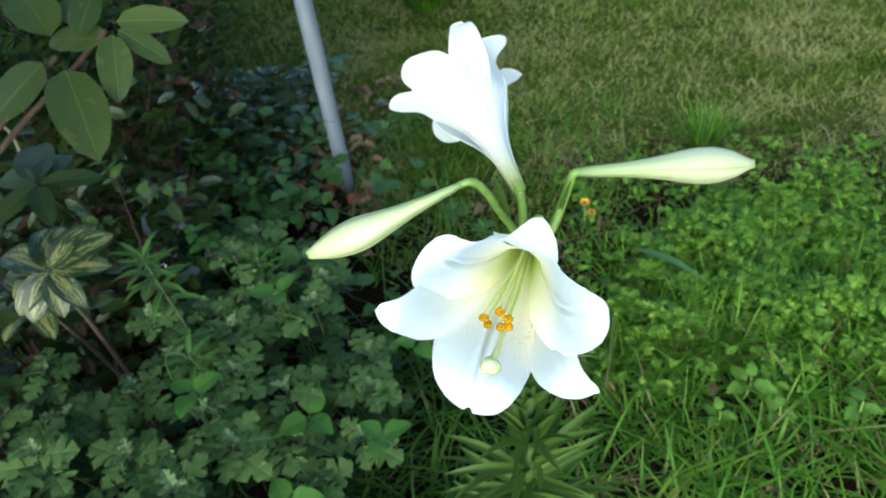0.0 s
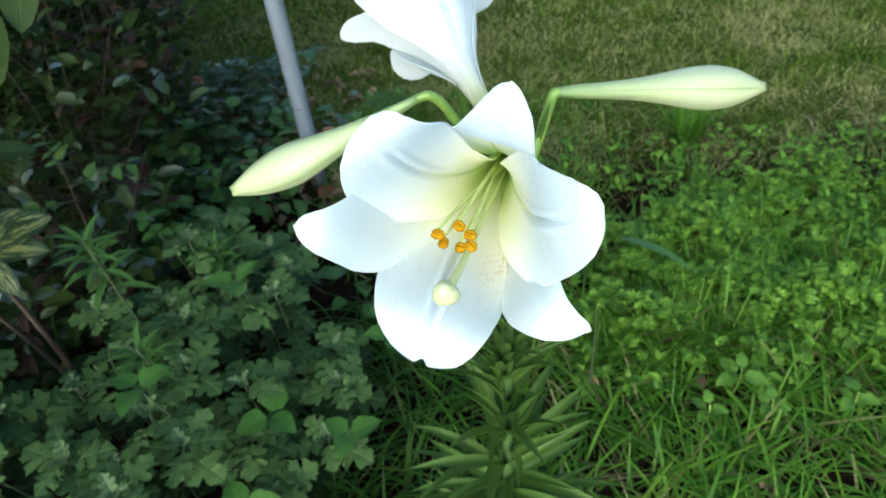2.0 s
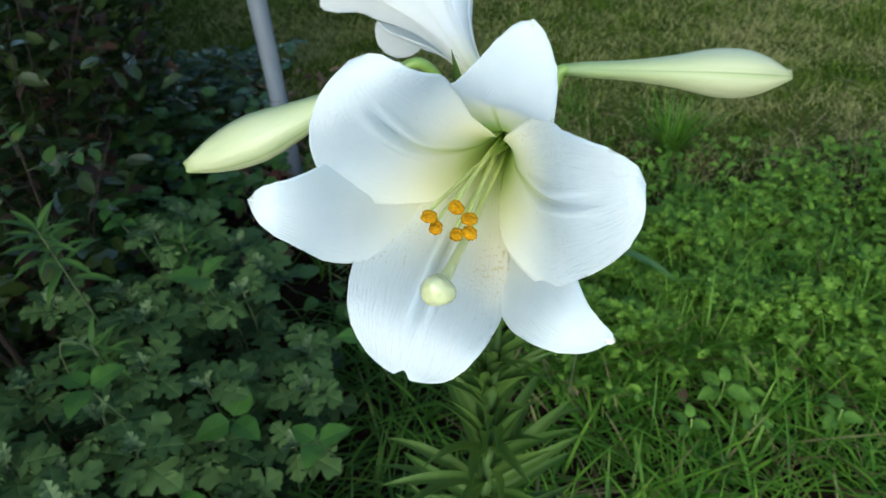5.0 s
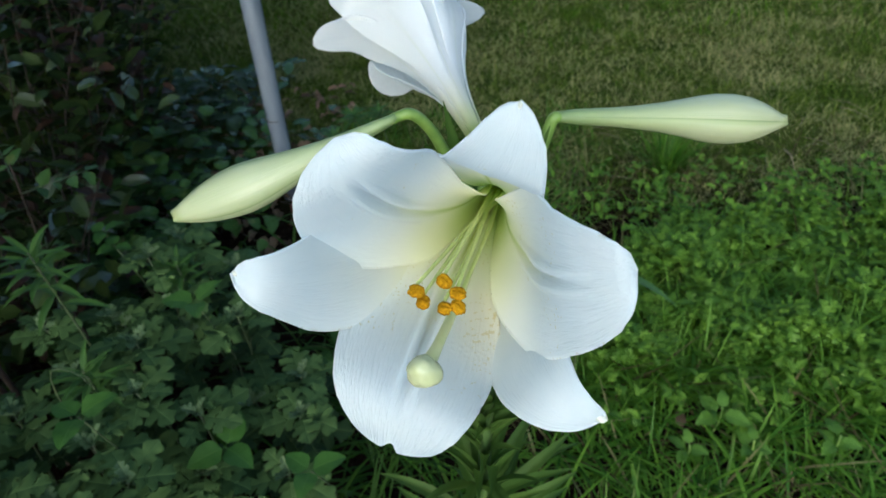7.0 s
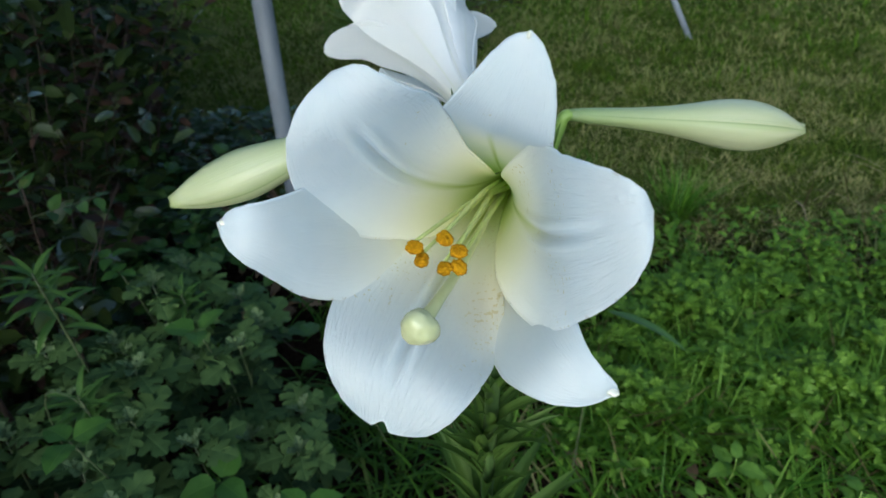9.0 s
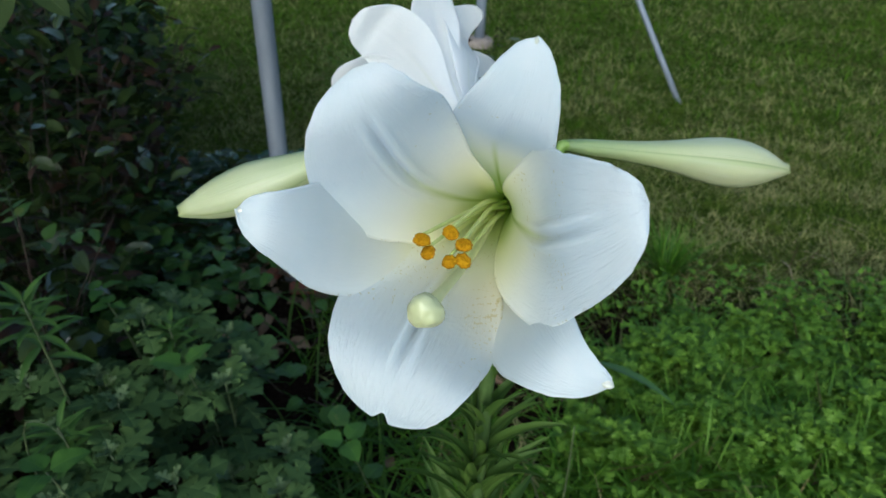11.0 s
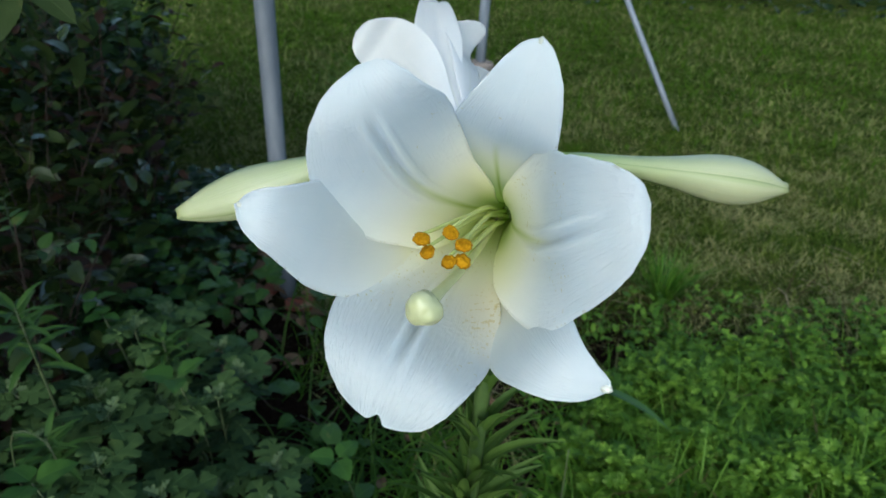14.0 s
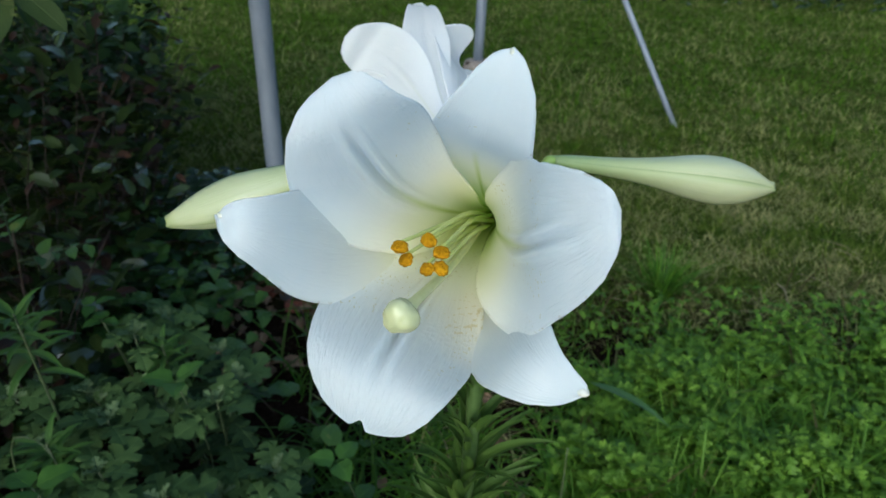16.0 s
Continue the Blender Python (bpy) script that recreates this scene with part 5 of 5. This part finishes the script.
def build_lawn():
    rng = np.random.default_rng(7)
    for name, n, x0, x1, y0, y1, l0, l1, w0, w1, segs in (
        ("lawn_grass", 290000, -1.9, 2.6, 1.25, 4.4, 0.018, 0.055, 0.0022, 0.0052, 2),
        ("lawn_grass_around", 60000, -5.0, 6.0, -4.0, 3.4, 0.04, 0.10, 0.005, 0.010, 2),
        ("lawn_grass_far", 150000, -5.0, 6.5, 2.5, 8.2, 0.035, 0.09, 0.005, 0.010, 2),
    ):
        p = np.c_[rng.uniform(x0, x1, n), rng.uniform(y0, y1, n)]
        keep = in_bed(p[:, 0], p[:, 1]) < 0.05
        if name == "lawn_grass_around":
            keep = (np.abs(p[:, 0] + 0.55) > 1.95) | (np.abs(p[:, 1] - 0.45) > 1.3)
            keep &= (p[:, 0] < -1.5) | (p[:, 0] > 1.9) | (p[:, 1] < 1.25)
        else:
            keep &= (p[:, 1] > 1.55) | (rng.uniform(0, 1, n) < 0.35)
        mixed = np.clip((p[:, 1] - 2.6) / 1.8, 0, 1)
        if name == "lawn_grass":
            mixed = np.maximum(mixed, np.clip(np.abs(p[:, 0] - 0.35) - 1.45, 0, 1) / 0.8)
        if name == "lawn_grass":
            keep &= rng.uniform(0, 1, n) > mixed
        if name == "lawn_grass_far":
            keep &= rng.uniform(0, 1, n) < mixed * 2
        keep &= ~bare(p[:, 0], p[:, 1]) | (rng.uniform(0, 1, n) < 0.15)
        clump = np.array([noise.noise(Vector((x * 5, y * 5, 1))) for x, y in p])
        keep &= clump > rng.uniform(-1.6, -0.25, n)
        p, clump = p[keep], clump[keep]
        m = len(p)
        spots = np.c_[p, np.full(m, GROUND - 0.012)]
        length = rng.uniform(l0, l1, m) * (1 + 0.7 * np.clip(clump, -0.5, 0.8))
        tagged(new(name, blades(name, spots, length, rng.uniform(w0, w1, m), rng.uniform(0, 6.28, m), rng.uniform(0.5, 1.55, m), rng.uniform(0.1, 0.9, m), segs, M_lawn if name == "lawn_grass" else M_lawn_far)), "short worn lawn grass, green with dry straw patches", "grass", kind="stuff")


build_lawn()


def build_tall_grass():
    rng = np.random.default_rng(9)
    clumps = []
    while len(clumps) < 610:
        x, y = rng.uniform(-0.12, 1.35), rng.uniform(0.1, 1.25)
        if (x > 0.38 and y > 1.10) or bare(x, y) or (x < 0.0 and rng.uniform() < 0.6):
            continue
        clumps.append((x, y))
    rows = []
    for x, y in clumps:
        k = rng.integers(7, 14)
        for _ in range(k):
            rows.append((x + rng.normal(0, 0.012), y + rng.normal(0, 0.012), rng.uniform(0.05, 0.17) * (1.35 if rng.uniform() < 0.12 else 1.0), rng.uniform(0.003, 0.008), rng.uniform(0, 6.28), rng.uniform(0.35, 1.25), rng.uniform(0.3, 1.9)))
    r = np.array(rows)
    spots = np.c_[r[:, 0], r[:, 1], np.full(len(r), GROUND - 0.01)]
    tagged(new("tall_grass", blades("tall_grass", spots, r[:, 2], r[:, 3], r[:, 4], r[:, 5], r[:, 6], 6, M_grass)), "lush long bright green grass blades", "grass", kind="stuff")
    n = 1000
    x, y = rng.uniform(0.0, 1.4, n), rng.uniform(0.3, 1.9, n)
    tagged(new("dry_grass", blades("dry_grass", np.c_[x, y, np.full(n, GROUND + 0.004)], rng.uniform(0.06, 0.2, n), rng.uniform(0.002, 0.006, n), rng.uniform(0, 6.28, n), rng.uniform(0.9, 1.4, n), rng.uniform(-0.1, 0.4, n), 4, M_dead)), "dead brown grass matted under the green blades", "grass", kind="stuff")
    # single tuft on the lawn
    n = 190
    a = rng.uniform(0, 6.28, n)
    q = 0.035 * np.sqrt(rng.uniform(0, 1, n))
    spots = np.c_[0.735 + q * np.cos(a), 1.81 + q * np.sin(a), np.full(n, GROUND - 0.01)]
    tagged(new("grass_tuft", blades("grass_tuft", spots, rng.uniform(0.10, 0.23, n), rng.uniform(0.002, 0.004, n), a + rng.uniform(-0.6, 0.6, n), rng.uniform(0.05, 0.7, n), rng.uniform(0.3, 1.1, n), 5, M_grass)), "taller green grass tuft on the worn lawn", "grass")
    # grass between bed and lawn
    n = 2400
    x = rng.uniform(-0.35, 0.55, n)
    y = rng.uniform(1.05, 2.2, n)
    keep = (in_bed(x, y) < 0.12) & ~bare(x, y)
    x, y = x[keep], y[keep]
    n = len(x)
    tagged(new("edge_grass", blades("edge_grass", np.c_[x, y, np.full(n, GROUND - 0.01)], rng.uniform(0.03, 0.10, n), rng.uniform(0.002, 0.005, n), rng.uniform(0, 6.28, n), rng.uniform(0.1, 0.8, n), rng.uniform(0.3, 1.4, n), 4, M_grass)), "rough green grass along the bed edge", "grass", kind="stuff")
    n = 7500
    x = rng.uniform(0.30, 1.65, n)
    y = rng.uniform(0.95, 1.75, n)
    wander = np.array([noise.noise(Vector((u * 2.5, v * 2.5, 7))) for u, v in zip(x, y)])
    keep = ~bare(x, y) & (rng.uniform(0, 1, n) < np.clip((1.62 - y + 0.35 * wander) / 0.4, 0.0, 0.85))
    x, y = x[keep], y[keep]
    n = len(x)
    tagged(new("patch_grass", blades("patch_grass", np.c_[x, y, np.full(n, GROUND - 0.01)], rng.uniform(0.08, 0.20, n) * np.clip(1.75 - 0.65 * y, 0.55, 1.0), rng.uniform(0.003, 0.0065, n), rng.uniform(0, 6.28, n), rng.uniform(0.2, 1.0, n), rng.uniform(0.4, 1.7, n), 5, M_grass)), "grass blades growing through the low leafy patch", "grass", kind="stuff")
    n = 260
    x = rng.uniform(-1.0, -0.05, n)
    y = rng.uniform(0.2, 1.6, n)
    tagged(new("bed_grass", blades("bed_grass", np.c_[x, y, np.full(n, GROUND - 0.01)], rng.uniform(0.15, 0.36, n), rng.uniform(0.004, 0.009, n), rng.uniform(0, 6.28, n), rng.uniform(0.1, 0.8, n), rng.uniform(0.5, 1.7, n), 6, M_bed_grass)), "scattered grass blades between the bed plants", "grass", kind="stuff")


build_tall_grass()


def build_border_grass():
    """Arching blades over the soil between the bed plants and the grass."""
    rng = np.random.default_rng(19)
    n = 420
    x, y = rng.uniform(-0.24, 0.03, n), rng.uniform(0.35, 1.15, n)
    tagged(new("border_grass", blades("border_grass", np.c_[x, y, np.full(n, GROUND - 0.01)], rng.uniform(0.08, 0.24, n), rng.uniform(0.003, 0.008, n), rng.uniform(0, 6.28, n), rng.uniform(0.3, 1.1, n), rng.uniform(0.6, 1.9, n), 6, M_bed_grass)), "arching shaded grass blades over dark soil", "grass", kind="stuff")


build_border_grass()


def build_clover():
    """Low patch of small three-part lobed leaves."""
    rng = random.Random(13)
    piece = leaf_mesh("leaflet", 0.024, 0.019, M_clover, "lobed", 3, 0.25, 0.5, 0.003, 0.2, 5)
    poses = []
    while len(poses) < 3 * 3100:
        x, y = rng.uniform(0.28, 1.65), rng.uniform(0.92, 1.78)
        f = noise.noise(Vector((x * 4, y * 4, 8)))
        g = noise.noise(Vector((x * 9, y * 9, 5)))
        if y > 1.52 - 0.5 * max(0, 0.75 - x) + 0.12 * f + 0.1 * g or y < 1.0 + 0.15 * f + 0.1 * g or x < 0.36 + 0.12 * f + 0.1 * g or (g < -0.25 and rng.random() < 0.8) or bare(x, y):
            continue
        z = GROUND + 0.012 + 0.072 * rng.random() ** 0.8 * (0.65 + 2.0 * max(-0.3, noise.noise(Vector((x * 8, y * 8, 3)))) + f)
        a, k = rng.uniform(0, 6.28), rng.uniform(0.6, 1.9)
        tilt = rng.uniform(-0.2, 0.6)
        for b in (0, 1.5, -1.5):
            poses.append(leaf_pose((x, y, z), a + b + rng.uniform(-0.3, 0.3), tilt + rng.uniform(-0.5, 0.4), k * rng.uniform(0.6, 1.1), rng.uniform(-0.3, 0.3)))
    tagged(new("clover_patch", scattered("clover_patch", piece, poses, M_clover)), "dense low patch of bright green lobed leaves", "ground cover", kind="stuff")


build_clover()


def build_low_weeds():
    rng = random.Random(81)
    piece = leaf_mesh("leaf", 0.026, 0.013, M_clover, "ovate", 5, 0.25, 0.5, 0.0, 0.1, 3)
    poses = []
    while len(poses) < 2000:
        x, y = rng.uniform(0.25, 1.7), rng.uniform(0.85, 1.75)
        if noise.noise(Vector((x * 3, y * 3, 4))) < rng.uniform(-0.5, 0.3):
            continue
        a = rng.uniform(0, 6.28)
        for k in range(4):
            poses.append(leaf_pose((x, y, GROUND + rng.uniform(0.02, 0.09)), a + 1.57 * k, rng.uniform(0.0, 0.8), rng.uniform(0.5, 1.4), rng.uniform(-0.4, 0.4)))
    tagged(new("low_weeds", scattered("low_weeds", piece, poses, M_clover)), "small oval-leaved weeds mixed through the low patch", "weeds", kind="stuff")


build_low_weeds()

# ---- broad weeds in the grass ----
WEED = [leaf_mesh("weed_leaf", 0.07, 0.045, M_weed, "ovate", 8, 0.2, 0.4, 0.012, 0.15, k) for k in range(3)]


def build_weeds():
    rng = random.Random(17)
    for x, y, z, k in ((0.58, 0.868, -0.07, 0.75), (0.50, 0.80, -0.09, 0.65), (0.62, 0.80, -0.08, 0.6), (0.78, 0.80, -0.07, 0.75), (0.86, 0.95, -0.08, 0.6)):
        weed = thing("broadleaf_weed", x, y, GROUND, "low broad-leaved weed in the tall grass", "weed", "broad-leaved weeds")
        part("stem", tube("stem", [(0, 0, -0.02), (0.005, 0, (z - GROUND) * 0.5), (0, 0, z - GROUND)], [0.002, 0.0018, 0.0015], M_stem, 6, 6), weed)
        for j in range(5):
            part("leaf", WEED[j % 3], weed, leaf_pose((0, 0, (z - GROUND) * (0.5 + 0.1 * j)), j * 1.9 + rng.uniform(-0.3, 0.3), rng.uniform(-0.1, 0.4), k * rng.uniform(0.7, 1.05), rng.uniform(-0.2, 0.2)))
    strap = leaf_mesh("strap_leaf", 0.22, 0.025, M_strap, "lance", 12, 0.2, 0.35)
    plant = thing("strap_leaved_plant", 0.40, 1.23, GROUND, "single long strap-shaped leaf over the grass", "plant")
    to = Vector((0.40, 1.23, GROUND))
    part("leaf", strap, plant, toward(Vector((0.40, 1.24, -0.03)) - to, Vector((0.545, 1.10, 0.0)) - to, 0.22))


build_weeds()

# ---- marigold, bricks, litter ----
def build_marigold():
    flower = thing("marigold", 0.305, 1.448, GROUND, "small orange and yellow marigold low in the grass", "flower")
    part("stem", tube("stem", [(0, 0, -0.02), (0.004, 0, 0.05), (0, 0, 0.10)], [0.0018, 0.0016, 0.0014], M_stem, 6, 6), flower)
    petal = leaf_mesh("petal", 0.018, 0.012, M_marigold, "oblong", 4, 0.1, 0.2)
    for k in range(9):
        part("petal", petal, flower, leaf_pose((0, 0, 0.10 + 0.003 * (k % 2)), k * 0.7, 0.5, 1.0))
    for k in range(7):
        part("petal", petal, flower, leaf_pose((0.020, -0.006, 0.07), k * 0.9, 0.3, 0.9))
    for at in ((0, 0, 0.105), (0.020, -0.006, 0.074)):
        part("flower_centre", lobed_ball("flower_centre", at, (0.004, 0.006, 0.006), M_twig, (0, 0, 1), segs=10, rings=6), flower, label="dark brown flower centre")
    for k in range(8):
        part("leaf", LANCE[k % 3], flower, leaf_pose((0, 0, 0.02 + 0.008 * k), k * 2.4, 0.5, 0.5))


build_marigold()


def build_brick(x, y, z, turn, tilt):
    bm = bmesh.new()
    bmesh.ops.create_cube(bm, size=1.0, matrix=Matrix.Diagonal((0.085, 0.045, 0.026, 1)))
    bmesh.ops.bevel(bm, geom=bm.edges[:], offset=0.006, segments=2, affect="EDGES")
    for v in bm.verts:
        v.co += Vector((noise.noise(v.co * 40), noise.noise(v.co * 40 + Vector((5, 0, 0))), noise.noise(v.co * 40 + Vector((0, 5, 0))))) * 0.004
    me = bpy.data.meshes.new("brick_piece")
    bm.to_mesh(me)
    bm.free()
    me.materials.append(M_brick)
    ob = tagged(new("brick_piece", me), "broken red brick piece lying on the soil", "brick", "broken bricks")
    ob.matrix_basis = pose(x, y, z, tilt, 0, turn)


build_brick(-0.371, 1.655, GROUND + 0.004, 10, 6)
build_brick(-0.475, 1.745, GROUND - 0.002, 70, -8)

LITTER = [leaf_mesh("fallen_leaf", 0.055, 0.028, M_litter, "ovate", 6, 0.5, 0.6, 0.004, 0.3, k) for k in range(3)]


def build_litter():
    rng = random.Random(23)
    for k in range(260):
        x, y = rng.uniform(-0.95, -0.28), rng.uniform(1.35, 2.4)
        if k > 230:
            x, y = rng.uniform(-0.1, 0.9), rng.uniform(0.5, 1.6)
        ob = tagged(new("fallen_leaf", rng.choice(LITTER)), "dry curled brown fallen leaf on the soil", "leaf", "fallen leaves")
        ob.matrix_basis = leaf_pose((x, y, GROUND + 0.015), rng.uniform(0, 6.28), rng.uniform(-0.1, 0.35), rng.uniform(0.6, 1.3), rng.uniform(-0.5, 0.5))
    for k in range(45):
        x, y = rng.uniform(-0.3, 1.6), rng.uniform(1.1, 2.6)
        a, l = rng.uniform(0, 6.28), rng.uniform(0.05, 0.18)
        ob = tagged(new("straw", tube("straw", [(0, 0, 0), (l * 0.5, 0.004, 0.012), (l, 0, 0.004)], [0.0008, 0.0008, 0.0005], M_straw, 6, 5)), "dry straw stalk lying on the lawn", "straw", "dry straws")
        ob.matrix_basis = leaf_pose((x, y, GROUND + 0.02), a, rng.uniform(-0.05, 0.2), 1)


build_litter()


# ---- single stalks and twigs ----
def stalk(name, label, category, foot, line, radii, material):
    ob = tagged(new(name, tube(name, [Vector(p) - Vector(foot) for p in line], radii, material, 12, 6)), label, category)
    ob.matrix_basis = Matrix.Translation(foot)
    return ob


stalk("green_stalk", "thin bare upright green stalk on the lawn", "stalk", (0.363, 1.902, GROUND), [(0.363, 1.902, GROUND - 0.02), (0.364, 1.902, -0.03), (0.360, 1.902, 0.084)], [0.0022, 0.0020, 0.0014], M_lily_leaf)
stalk("dark_stalk", "thin dark bare stem standing in the grass", "stalk", (0.275, 0.868, GROUND), [(0.275, 0.868, GROUND - 0.02), (0.276, 0.868, 0.0), (0.272, 0.868, 0.149)], [0.0020, 0.0018, 0.0012], M_weed_stem)
stalk("dry_stalk", "dry pale stalk lying on the lawn", "stalk", (1.13, 1.83, GROUND), [(1.141, 1.901, -0.145), (1.13, 1.83, -0.125), (1.12, 1.772, -0.140)], [0.0022, 0.0020, 0.0014], M_straw)
stalk("arched_stalk", "thin arched green stalk above the bed plants", "stalk", (-0.537, 0.706, GROUND), [(-0.55, 0.72, GROUND - 0.01), (-0.545, 0.712, 0.15), (-0.522, 0.702, 0.285), (-0.476, 0.692, 0.30), (-0.448, 0.678, 0.27)], [0.0012, 0.0011, 0.0009, 0.0007, 0.0005], M_weed_stem)


def build_sapling():
    """Young shoot with oval leaflets in pairs."""
    rng = random.Random(71)
    leaf = leaf_mesh("leaflet", 0.034, 0.020, M_vine, "ovate", 6, 0.15, 0.2, 0.002, 0.05, 2)
    foot = Vector((-0.72, 1.04, GROUND))
    young = thing("sapling", *foot, "young sapling with oval paired leaflets on brown stem", "sapling")
    line = [(0, 0, -0.02), (0.0, 0.005, 0.3), (0.02, 0.02, 0.56)]
    part("stem", tube("stem", line, [0.003, 0.0024, 0.0014], M_twig, 10, 6), young)
    for a, z in ((0.2, 0.50), (2.2, 0.53), (4.0, 0.47), (5.3, 0.40)):
        ahead = Vector((math.cos(a), math.sin(a), 0.25))
        start = Vector((0.015, 0.015, z))
        part("leaf_stalk", tube("leaf_stalk", [start, start + ahead * 0.06, start + ahead * 0.12], [0.0012, 0.001, 0.0006], M_weed_stem, 6, 5), young)
        for k in range(4):
            for side in (-1.1, 1.1):
                part("leaflet", leaf, young, leaf_pose(start + ahead * (0.035 + 0.028 * k), a + side, rng.uniform(-0.5, 0.5), rng.uniform(0.6, 1.2), rng.uniform(-0.5, 0.5)))


build_sapling()
